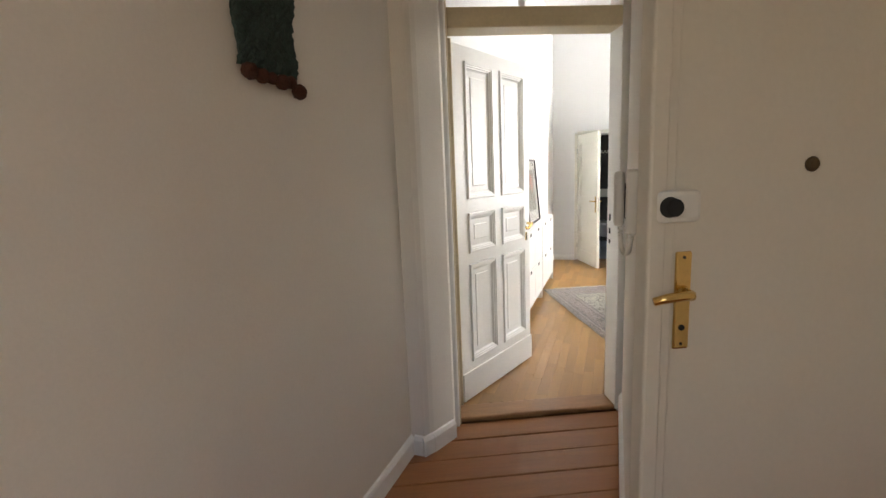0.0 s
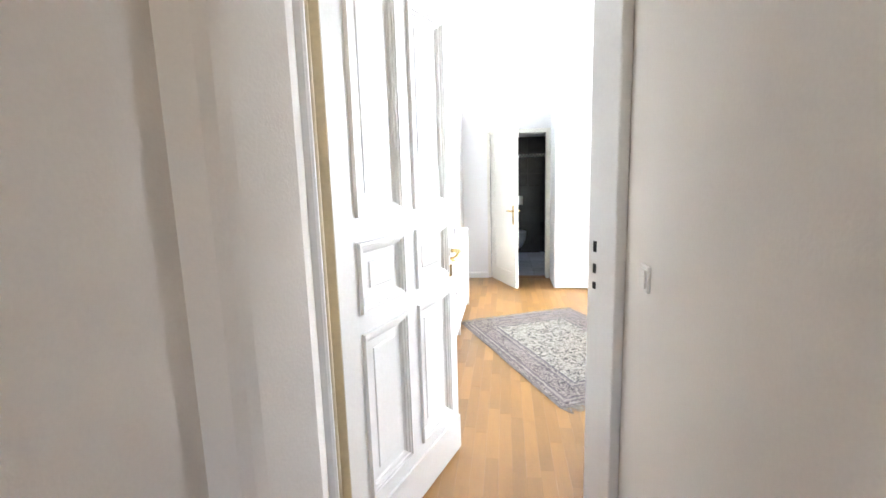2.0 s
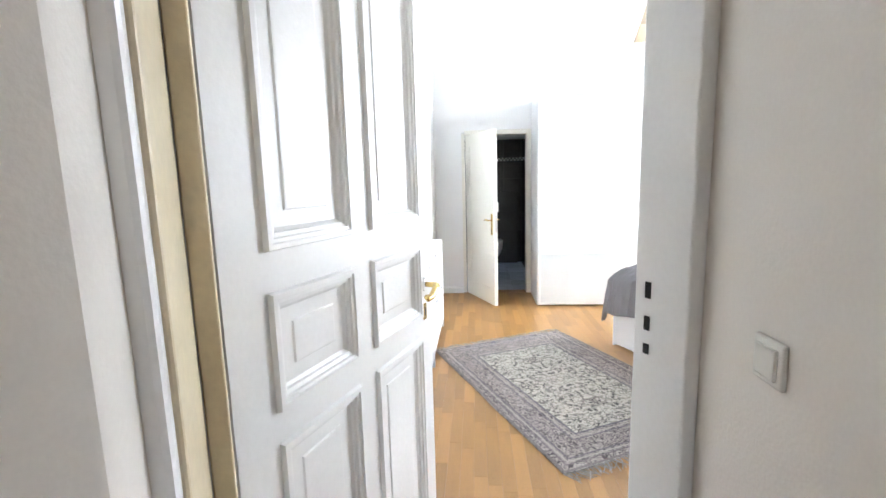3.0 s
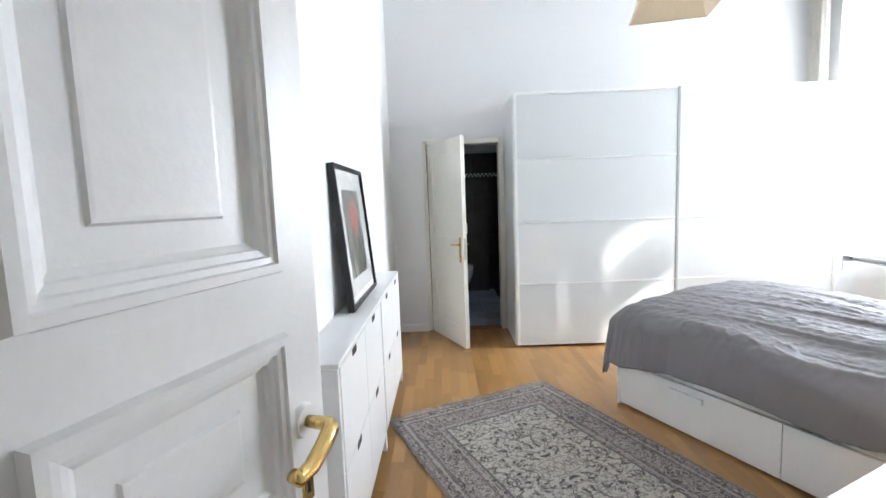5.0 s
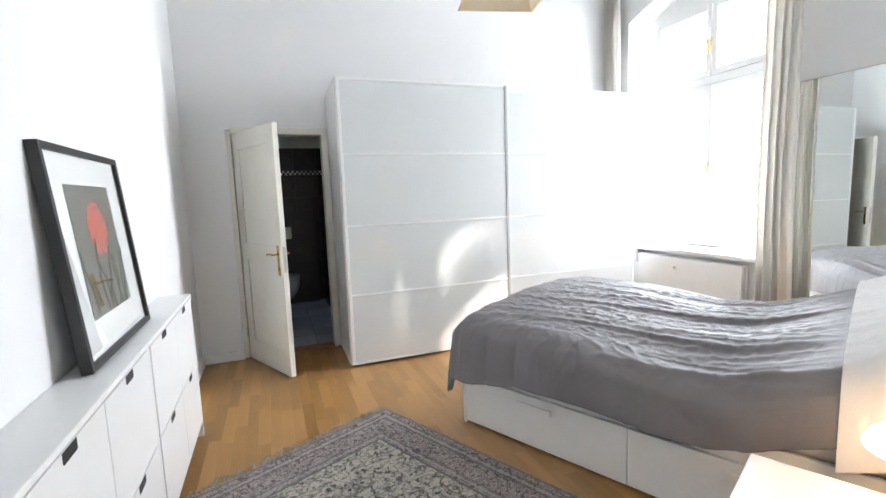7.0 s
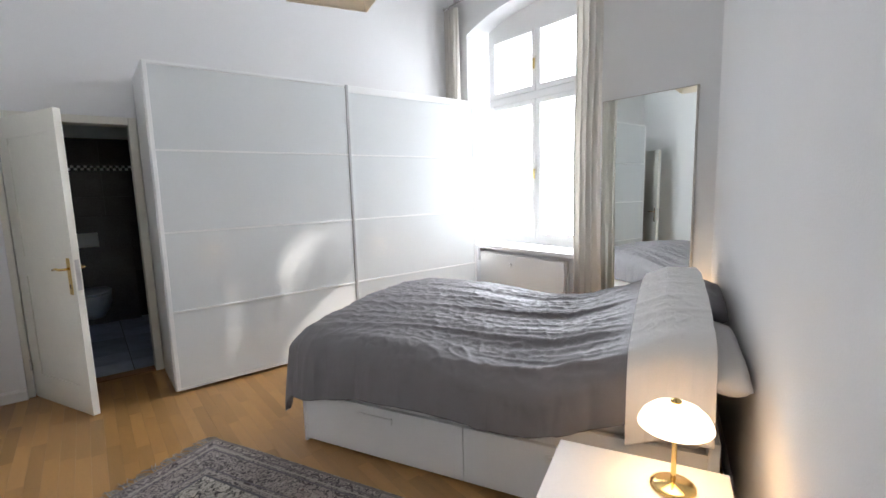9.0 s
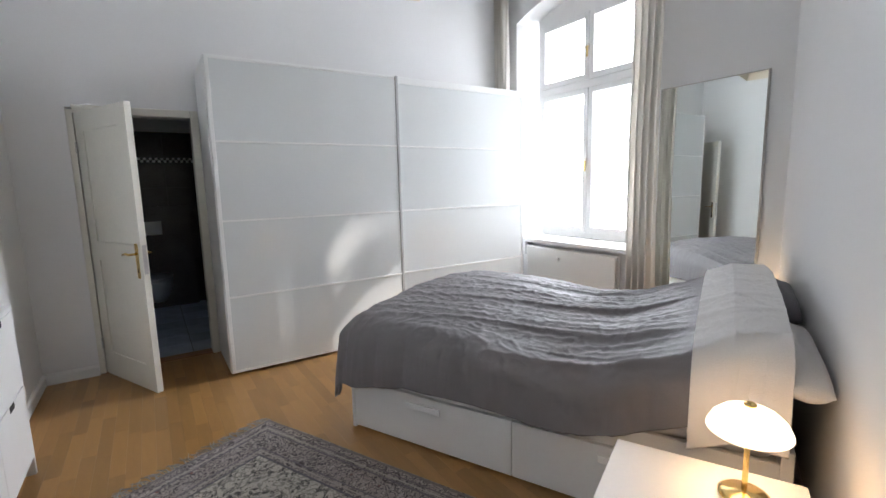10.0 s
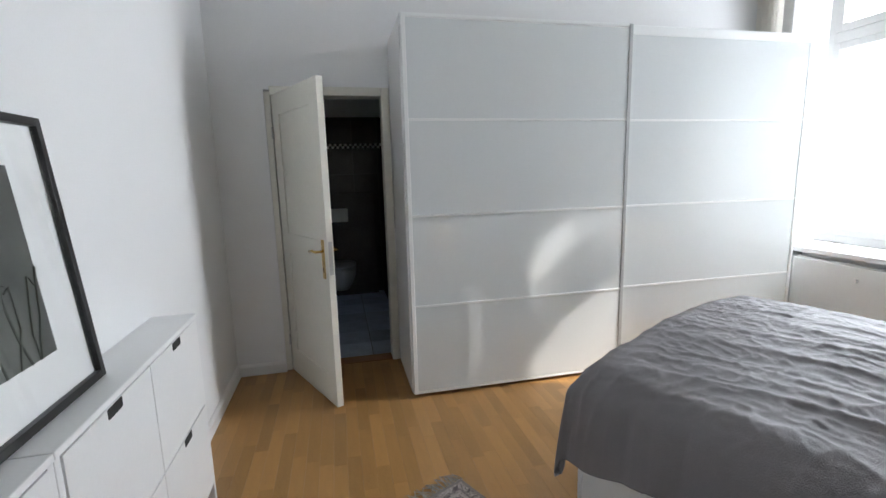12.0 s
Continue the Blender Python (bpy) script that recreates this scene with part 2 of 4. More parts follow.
# window wall with an arched opening
Y0, Y1, ZS, ZSP, ZAR = -1.17, 0.47, 0.76, 3.20, 3.36
bm = box(XR, XR + 0.45, -3.0, Y0, -0.14, H)
box(XR, XR + 0.45, Y1, YB, -0.14, H, bm=bm)
box(XR, XR + 0.45, Y0, Y1, -0.14, ZS, bm=bm)
n = 24
for i in range(n):
    ya, yb = Y0 + (Y1 - Y0) * i / n, Y0 + (Y1 - Y0) * (i + 1) / n
    za, zb = (ZSP + (ZAR - ZSP) * (1 - (2 * (y - Y0) / (Y1 - Y0) - 1) ** 2) for y in (ya, yb))
    q = [bm.verts.new((x, y, z)) for x in (XR, XR + 0.45) for y, z in ((ya, za), (yb, zb), (yb, H), (ya, H))]
    for f in ((0, 1, 2, 3), (7, 6, 5, 4), (0, 4, 5, 1), (3, 2, 6, 7)):
        bm.faces.new([q[k] for k in f])
wall_east = setting("wall_east", bm, WALL, "white painted window wall with an arched recess", "wall")

# slanting wall with the bedroom doorway, 0.95 wide
bm = prism([(0.05, -0.13), (4.9, -0.13), (4.9, 0), (0.05, 0)], -0.14, H)
box(-1.30, 0.05, -0.13, 0, 2.80, H, bm=bm)
wall_south = setting("wall_south", bm, WALL, "white painted wall behind the bed's head", "wall")
wall_south.matrix_world = SK

# hall
HX0, HX1 = -1.27, -0.185
setting("hall_wall_west", box(HX0 - 0.2, HX0, -8.6, -4.42, -0.30, H), HALL_WALL, "off-white hall wall with a woven hanging", "wall")
bm = prism([(HX0, -4.905), (-1.20, -4.89), (-1.175, -4.872), (-1.16, -4.845), (-1.10, -4.69), (-1.145, -4.50), (HX0, -4.40)], -0.30, H)
setting("hall_pier", bm, HALL_WALL, "off-white chamfered pier beside the bedroom doorway", "wall", smooth=False)
ex, ey = sk(0.0, -0.13)
bm = prism([(HX1, -5.70), (0.9, -5.182), (0.9, -3.65), sk(0.25, -0.125), (HX1, ey + 0.03)], -0.30, H)
setting("hall_wall_east", bm, HALL_WALL, "off-white hall wall with switch and intercom", "wall")
# the opening in this wall is made up, to go with the added hall fill
bm = box(-1.5, -0.95, -8.6, -8.45, -0.3, H)
box(0.55, 2.2, -8.6, -8.45, -0.3, H, bm=bm)
box(-0.95, 0.55, -8.6, -8.45, -0.3, 0.9, bm=bm)
box(-0.95, 0.55, -8.6, -8.45, 2.6, H, bm=bm)
setting("hall_wall_south", bm, HALL_WALL, "plain off-white wall behind the hall", "wall")
setting("hall_wall_far", box(1.6, 1.8, -8.5, -4.4, -0.3, H), HALL_WALL, "plain off-white wall beyond the entry", "wall")
setting("ceiling", box(-1.6, 4.2, -8.7, 3.4, H, H + 0.2), WALL, "white painted ceiling", "ceiling")

# ---- bedroom doorway ----


def doorway():
    d = thing("door_1", SK, "white panelled bedroom door, open, in a painted frame", "door", kind="structure")
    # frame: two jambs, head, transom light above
    part("jamb", box(-1.03, -0.975, -0.17, 0.012, -0.02, 2.80, 0.006), JAMB, d, "yellow-tan gloss-painted jamb")
    part("jamb", box(0.002, 0.05, -0.145, 0.012, -0.02, 2.80, 0.006), TRIM, d)
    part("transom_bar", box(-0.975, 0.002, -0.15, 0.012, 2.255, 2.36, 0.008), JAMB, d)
    part("transom_glazing_bar", box(-0.56, -0.53, -0.09, -0.05, 2.36, 2.74, 0.004), TRIM, d)
    part("transom_head", box(-0.975, 0.002, -0.15, 0.012, 2.74, 2.80, 0.006), TRIM, d)
    for a, b in ((-0.975, -0.56), (-0.53, 0.002)):
        p = part("pane", box(a, b, -0.073, -0.069, 2.36, 2.74), PANE, d)
        p.visible_shadow = False
    part("threshold", box(-0.975, 0.002, -0.15, 0.01, -0.02, 0.012, 0.01), SILLW, d, "worn oak threshold")
    for z0, z1, mt in ((1.165, 1.205, SLOT), (1.085, 1.12, SLOT), (1.025, 1.05, SLOT)):
        part("strike_plate", box(-0.0015, 0.003, -0.040, -0.024, z0, z1), mt, d)
    # strip added to close the gap between the jamb and the hinged leaf
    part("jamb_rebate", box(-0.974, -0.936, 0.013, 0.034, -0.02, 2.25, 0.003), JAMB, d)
    # architrave on the hall side
    part("architrave", box(-1.06, -0.985, -0.20, -0.155, -0.02, 2.83, 0.012), TRIM, d)


doorway()


def moulded_panel(x0, x1, z0, z1, y, side, parent):
    """Raised field and stepped moulding of a door panel; y is the leaf's face, side its outward sign."""
    bm = bmesh.new()
    steps = [(0.0, 0.000), (0.004, 0.012), (0.015, 0.012), (0.017, 0.007), (0.025, 0.006), (0.027, 0.000), (0.036, -0.003), (0.038, -0.009), (0.046, -0.014), (0.080, -0.014), (0.083, -0.010), (0.088, -0.0095)]
    rings = []
    for inset, h in steps:
        rings.append([bm.verts.new((x, y + side * h, z)) for x, z in
                      ((x0 + inset, z0 + inset), (x1 - inset, z0 + inset), (x1 - inset, z1 - inset), (x0 + inset, z1 - inset))])
    for a, b in zip(rings, rings[1:]):
        for k in range(4):
            bm.faces.new((a[k], a[(k + 1) % 4], b[(k + 1) % 4], b[k]))
    bm.faces.new(rings[-1])
    return part("door_panel", bm, TRIM, parent)


def bedroom_leaf():
    d = thing("door_2", pose(-1.149, -4.356, 0, 0, 0, 71.7), "white six-panelled door leaf standing ajar, brass handles", "door", kind="structure")
    w, t = 0.914, 0.042
    cols, rows = ((0.112, 0.425), (0.512, 0.832)), ((0.255, 0.91), (0.98, 1.24), (1.325, 2.15))
    bm = bmesh.new()
    for a, b in ((0, cols[0][0]), (cols[0][1], cols[1][0]), (cols[1][1], w)):
        box(a, b, 0, t, 0.012, 2.235, bm=bm)
    for a, b in cols:
        zs = (0.012, *rows[0], *rows[1], *rows[2], 2.235)
        for i in range(0, 8, 2):
            box(a, b, 0, t, zs[i], zs[i + 1], bm=bm)
        for z0, z1 in rows:
            box(a, b, 0.016, t - 0.016, z0, z1, bm=bm)
    bmesh.ops.remove_doubles(bm, verts=bm.verts[:], dist=0.0004)
    part("leaf", bm, TRIM, d)
    for a, b in cols:
        for z0, z1 in rows:
            moulded_panel(a, b, z0, z1, 0, -1, d)
            moulded_panel(a, b, z0, z1, t, 1, d)
    part("kick_board", box(0.0, w, -0.012, 0.0, 0.012, 0.20, 0.004), TRIM, d)
    for y, s in ((0.0, -1), (t, 1)):
        part("rosette", cyl(0.027, 0.024, (w - 0.055, y, 1.095), (w - 0.055, y + s * 0.010, 1.095), 24), TRIM, d, "round white rosette")
        bm = tube([(w - 0.055, y + s * 0.005, 1.095), (w - 0.055, y + s * 0.035, 1.095), (w - 0.057, y + s * 0.050, 1.095), (w - 0.068, y + s * 0.058, 1.096),
                   (w - 0.095, y + s * 0.062, 1.085), (w - 0.125, y + s * 0.062, 1.071), (w - 0.150, y + s * 0.060, 1.069), (w - 0.158, y + s * 0.058, 1.079)],
                  lambda f: 0.009 + 0.003 * math.sin(f * 3.1), 12)
        part("handle", bm, BRASS, d, "brass lever handle", True)
        part("key_plate", box(w - 0.068, w - 0.042, min(y, y + s * 0.004), max(y, y + s * 0.004), 0.965, 1.025, 0.0015), BRASS, d)
        part("keyhole", box(w - 0.0575, w - 0.0525, min(y, y + s * 0.005), max(y, y + s * 0.005), 0.98, 1.01), SLOT, d)
    part("lock_face", box(w, w + 0.002, 0.010, 0.032, 0.95, 1.17), STEEL, d)
    for z in (0.35, 1.85):
        part("hinge", cyl(0.008, 0.008, (-0.004, 0.048, z - 0.05), (-0.004, 0.048, z + 0.05), 12), STEEL, d)


bedroom_leaf()


# ---- baseboards ----
def skirting(name, x0, y0, x1, y1, h=0.085, t=0.018, z=0.0, m=None):
    """A moulded board along the line, its thickness to the left of the direction of travel."""
    L = math.hypot(x1 - x0, y1 - y0)
    bm = bmesh.new()
    prof = ((0, 0), (t, 0), (t, h * 0.78), (t * 0.75, h * 0.86), (t * 0.45, h * 0.95), (0, h))
    a = [bm.verts.new((0, y, zz)) for y, zz in prof]
    b = [bm.verts.new((L, y, zz)) for y, zz in prof]
    k = len(prof)
    for i in range(k):
        bm.faces.new((a[i], a[(i + 1) % k], b[(i + 1) % k], b[i]))
    bm.faces.new(a[::-1])
    bm.faces.new(b)
    ob = setting(name, bm, TRIM, "white painted skirting board", "baseboard")
    ob.matrix_world = (m or Matrix()) @ pose(x0, y0, z, 0, 0, math.degrees(math.atan2(y1 - y0, x1 - x0)))
    return ob


skirting("baseboard", XL, YB, XL, -4.3)
skirting("baseboard", -0.86, YB, XL + 0.018, YB)
skirting("baseboard", 0.06, 0, 4.0, 0, m=SK)
skirting("baseboard", XR, -2.2, XR, YB)
skirting("hall_baseboard", HX0, -4.91, HX0, -8.4, 0.11, 0.02, HZ)
skirting("hall_baseboard", -1.16, -4.845, -1.20, -4.92, 0.11, 0.02, HZ)
skirting("hall_baseboard", -1.20, -4.905, HX0 + 0.02, -4.905, 0.11, 0.02, HZ)
skirting("hall_baseboard", -1.10, -4.69, -1.165, -4.86, 0.11, 0.02, HZ)
skirting("hall_baseboard", HX1, -5.60, HX1, ey + 0.02, 0.11, 0.02, HZ)


# ---- wardrobe ----
def wardrobe():
    w = thing("wardrobe", pose(0, 0, 0), "large white wardrobe with two sliding white glass doors", "wardrobe")
    part("side_panel", box(0.0, 0.02, 0.09, 0.66, 0.0, 2.36, 0.002), LACQ, w)
    part("side_panel", box(2.98, 3.0, 0.09, 0.66, 0.0, 2.36, 0.002), LACQ, w)
    part("top_panel", box(0.02, 2.98, 0.09, 0.66, 2.335, 2.358), LACQ, w)
    part("bottom_panel", box(0.02, 2.98, 0.09, 0.66, 0.05, 0.07), LACQ, w)
    part("back_panel", box(0.02, 2.98, 0.648, 0.66, 0.07, 2.335), LACQ, w)
    part("plinth", box(0.02, 2.98, 0.10, 0.118, 0.0, 0.05), LACQ, w)
    part("top_rail", box(0.0, 3.0, 0.035, 0.09, 2.30, 2.36, 0.003), ALU, w)
    part("bottom_rail", box(0.0, 3.0, 0.04, 0.09, 0.012, 0.035, 0.003), ALU, w)
    for x0, x1, y in ((0.0, 1.505, 0.0), (1.465, 3.0, 0.036)):
        d = part("sliding_door", box(x0 + 0.025, x1 - 0.025, y + 0.010, y + 0.028, 0.035, 2.345), LACQ, w)
        for a, b in ((x0, x0 + 0.028), (x1 - 0.028, x1)):
            part("stile", box(a, b, y, y + 0.032, 0.025, 2.355, 0.004), GREYALU if 1.4 < a < 1.5 else ALU, d)
        for z0, z1 in ((0.025, 0.04), (2.335, 2.355)):
            part("rail", box(x0 + 0.028, x1 - 0.028, y + 0.002, y + 0.030, z0, z1, 0.002), ALU, d)
        h = (2.335 - 0.04) / 4
        for i in range(4):
            part("glass_panel", box(x0 + 0.028, x1 - 0.028, y + 0.004, y + 0.010, 0.04 + i * h + 0.007, 0.04 + (i + 1) * h - 0.007, 0.001), GLASSW, d)
            if i:
                part("divider_strip", box(x0 + 0.028, x1 - 0.028, y - 0.003, y + 0.0098, 0.04 + i * h - 0.0065, 0.04 + i * h + 0.0065, 0.002), ALU, d)


wardrobe()


# ---- shoe cabinets ----
def shoe_cabinet(m):
    c = thing("shoe_cabinet", m, "shallow white shoe cabinet with four tilting fronts and black finger slots", "cabinet", "shoe cabinets along the wall")
    W, D, Ht = 1.018, 0.172, 0.885          # local x along the wall, y out from it
    part("carcass", box(0.004, W - 0.004, 0, D - 0.02, 0.10, 0.865), LACQ, c)
    part("top", box(0, W, 0, D, 0.866, Ht, 0.003), LACQ, c)
    for x in (0.0, W - 0.022):
        part("side", box(x, x + 0.022, 0, D - 0.004, 0.0, 0.866, 0.002), LACQ, c)
    half = (W - 0.052) / 2
    for i in range(2):
        for j in range(2):
            x0 = 0.024 + i * (half + 0.004)
            z0, z1 = ((0.105, 0.478), (0.484, 0.862))[j]
            f = part("front", box(x0, x0 + half, D - 0.019, D, z0, z1, 0.0015), LACQ, c)
            xc = x0 + half / 2
            part("finger_slot", prism([(xc - 0.042, -0.026), (xc - 0.036, -0.03), (xc + 0.036, -0.03), (xc + 0.042, -0.026), (xc + 0.042, 0), (xc - 0.042, 0)], 0, 0.0015),
                 SLOT, f).matrix_local = pose(0, D + 0.0004, z1 - 0.001, 90, 0, 0)
    return c


cab = shoe_cabinet(pose(XL + 0.002, -0.682, 0, 0, 0, -90))
copy_thing(cab, pose(XL + 0.002, -1.702, 0, 0, 0, -90))


# ---- picture leaning on the cabinets ----
def picture():
    a = math.degrees(math.atan2(0.064, 0.73))
    p = thing("framed_picture", pose(XL + 0.080, PIC_Y0, 0.888, 0, 0, -90) @ pose(0, 0, 0, a, 0, 0), "black-framed botanical print with a red flower, leaning on the wall", "picture")
    W, Ht, b = PIC_W, PIC_H, 0.022
    for n_, x0, x1, z0, z1 in (("frame_side", 0, b, 0, Ht), ("frame_side", W - b, W, 0, Ht), ("frame_rail", b, W - b, 0, b), ("frame_rail", b, W - b, Ht - b, Ht)):
        part(n_, box(x0, x1, -0.018, 0.016, z0, z1, 0.0015), BLACK, p)
    part("backing", box(b, W - b, -0.012, -0.004, b, Ht - b), MAT_W, p, "white passepartout")
    x0, x1, z0, z1 = W * 0.21, W * 0.79, Ht * 0.19, Ht * 0.83
    part("print", box(x0, x1, -0.004, -0.0015, z0, z1), PHOTO, p, "dark botanical print")
    g = part("picture_glass", box(b, W - b, 0.006, 0.009, b, Ht - b), PANE, p, "clear glass")
    g.visible_shadow = False
    rnd = random.Random(5)
    for i in range(9):
        bm = bmesh.new()
        x = x0 + 0.03 + rnd.random() * (x1 - x0 - 0.06)
        tube([(x + 0.03 * math.sin(3 * f + i), -0.0012, z0 + f * (z1 - z0) * (0.35 + 0.25 * rnd.random())) for f in (0, .25, .5, .75, 1)], 0.0035, 5, bm)
        part("printed_stem", bm, STEM, p)
    bm = bmesh.new()
    xc, zc = (x0 + x1) / 2 - 0.01, z0 + (z1 - z0) * 0.66
    for i in range(300):
        r, t_ = math.sqrt(rnd.random()), rnd.random() * 6.283
        bmesh.ops.create_circle(bm, cap_ends=True, segments=6, radius=0.006 + 0.005 * rnd.random(),
                                matrix=Matrix.Translation((xc + r * 0.088 * math.cos(t_), -0.0012 + 0.0004 * rnd.random(), zc + r * 0.098 * math.sin(t_))) @ pose(0, 0, 0, 90, 0, 0))
    part("printed_flower", bm, RED, p, "red flower head")


picture()


# ---- bathroom door and what shows of the bathroom ----
def bathroom_door():
    fr = thing("door_3", pose(0, YB, 0), "cream painted door frame of the bathroom", "door frame", kind="structure")
    part("casing", box(-0.86, -0.82, 0.012, 0.13, 0, 2.03, 0.004), CREAM, fr)
    part("casing", box(-0.06, -0.002, -0.02, 0.13, 0, 2.06, 0.006), CREAM, fr)
    part("casing_head", box(-0.82, -0.06, -0.02, 0.13, 2.0, 2.06, 0.006), CREAM, fr)
    part("threshold", box(-0.82, -0.06, 0.0, 0.12, -0.012, 0.006), SILLW, fr)
    d = thing("door_4", pose(-0.812, YB - 0.005, 0, 0, 0, -64.7), "cream painted bathroom door standing open, brass handle", "door", kind="structure")
    w, t = 0.76, 0.04
    bm = bmesh.new()
    for a, b in ((0, 0.12), (w - 0.12, w)):
        box(a, b, 0, t, 0.012, 2.0, bm=bm)
    zs = (0.012, 0.20, 0.92, 1.06, 1.86, 2.0)
    for i in (0, 2, 4):
        box(0.12, w - 0.12, 0, t, zs[i], zs[i + 1], bm=bm)
    for i in (1, 3):
        box(0.12, w - 0.12, 0.008, t - 0.008, zs[i], zs[i + 1], bm=bm)
    part("leaf", bm, CREAM, d)
    for y, s in ((0.0, -1), (t, 1)):
        part("lock_plate", box(w - 0.075, w - 0.038, min(y, y + s * 0.006), max(y, y + s * 0.006), 0.83, 1.07, 0.003), BRASS, d, "long brass lock plate")
        bm = tube([(w - 0.056, y, 1.0), (w - 0.056, y + s * 0.04, 1.0), (w - 0.066, y + s * 0.052, 1.0), (w - 0.10, y + s * 0.054, 1.004), (w - 0.15, y + s * 0.05, 0.995)], 0.008, 10)
        part("handle", bm, BRASS, d, "brass lever handle", True)
        part("keyhole", box(w - 0.060, w - 0.053, min(y, y + s * 0.007), max(y, y + s * 0.007), 0.87, 0.90), SLOT, d)
    part("lock_face", box(w, w + 0.002, 0.008, 0.032, 0.86, 1.06), STEEL, d)
    for z in (0.25, 1.75):
        part("hinge", cyl(0.007, 0.007, (-0.004, -0.006, z - 0.04), (-0.004, -0.006, z + 0.04), 10), STEEL, d)


bathroom_door()
BX0, BX1, BY0, BY1, BH = -1.7, 0.35, YB + 0.12, 3.0, 2.62
setting("bathroom_wall_west", box(BX0 - 0.1, BX0, BY0, BY1, -0.14, BH), WALL, "white upper bathroom wall", "wall")
setting("bathroom_wall_east", box(BX1, BX1 + 0.1, BY0, BY1, -0.14, BH), TILE, "dark slate tiled bathroom wall", "wall")
bath_back = setting("bathroom_wall_north", box(BX0, BX1, BY1, BY1 + 0.1, -0.14, BH), WALL, "bathroom wall tiled in dark slate with a checked border", "wall")
setting("bathroom_ceiling", box(BX0 - 0.1, BX1 + 0.1, BY0, BY1 + 0.1, BH, BH + 0.1), WALL, "white bathroom ceiling", "ceiling")
part("grout_backing", box(BX0, BX1, BY1 - 0.001, BY1 + 0.04, -0.1, 2.13), GROUT, bath_back)
bath_floor = setting("bathroom_floor", box(BX0, BX1, BY0, BY1, -0.14, -0.008), GROUT, "blue-grey marble tiled bathroom floor", "floor")


def toilet():
    t = thing("toilet", pose(-0.42, 2.72, 0), "white wall-hung ceramic toilet", "toilet")
    bm = bmesh.new()
    rings = []
    for z, sx, sy, oy in ((0.12, 0.10, 0.16, 0.02), (0.20, 0.14, 0.22, -0.02), (0.30, 0.175, 0.26, -0.06), (0.38, 0.18, 0.27, -0.07), (0.40, 0.178, 0.268, -0.07)):
        rings.append([bm.verts.new((sx * math.cos(a), oy - 0.02 + sy * math.sin(a), z)) for a in [2 * math.pi * k / 28 for k in range(28)]])
    for a, b in zip(rings, rings[1:]):
        for k in range(28):
            bm.faces.new((a[k], a[(k + 1) % 28], b[(k + 1) % 28], b[k]))
    bm.faces.new(rings[0][::-1])
    bm.faces.new(rings[-1])
    part("bowl", bm, CERAM, t, "", True)
    part("lid", lathe([(0.17, 0.402), (0.182, 0.408), (0.182, 0.425), (0.165, 0.435)], 28), CERAM, t, "", True).matrix_local = pose(0, -0.09, 0) @ Matrix.Diagonal((1, 1.45, 1, 1))
    c = tagged(link("cistern_boxing", box(-0.95, 0.02, 2.80, 2.995, 0, 1.24, 0.004), TILE), "dark tiled half-height boxing behind the toilet", "boxing")
    f = thing("flush_plate", pose(-0.42, 2.795, 0.98), "pale flush plate above the toilet", "flush plate")
    part("plate", box(-0.12, 0.12, -0.012, 0.0, -0.08, 0.08, 0.006), PLASTIC, f)
    part("button", box(-0.10, 0.02, -0.016, -0.012, -0.055, 0.055, 0.002), PLASTIC, f)
    part("button", box(0.03, 0.10, -0.016, -0.012, -0.055, 0.055, 0.002), PLASTIC, f)


toilet()
sc = thing("shower_screen", pose(0.10, 1.55, 0), "dark framed shower screen", "shower screen")
part("screen_panel", box(-0.012, 0.012, -0.35, 0.55, 0.05, 2.02, 0.004), BLACK, sc)
part("screen_post", box(-0.02, 0.02, -0.39, -0.35, 0.0, 2.05, 0.004), BLACK, sc)


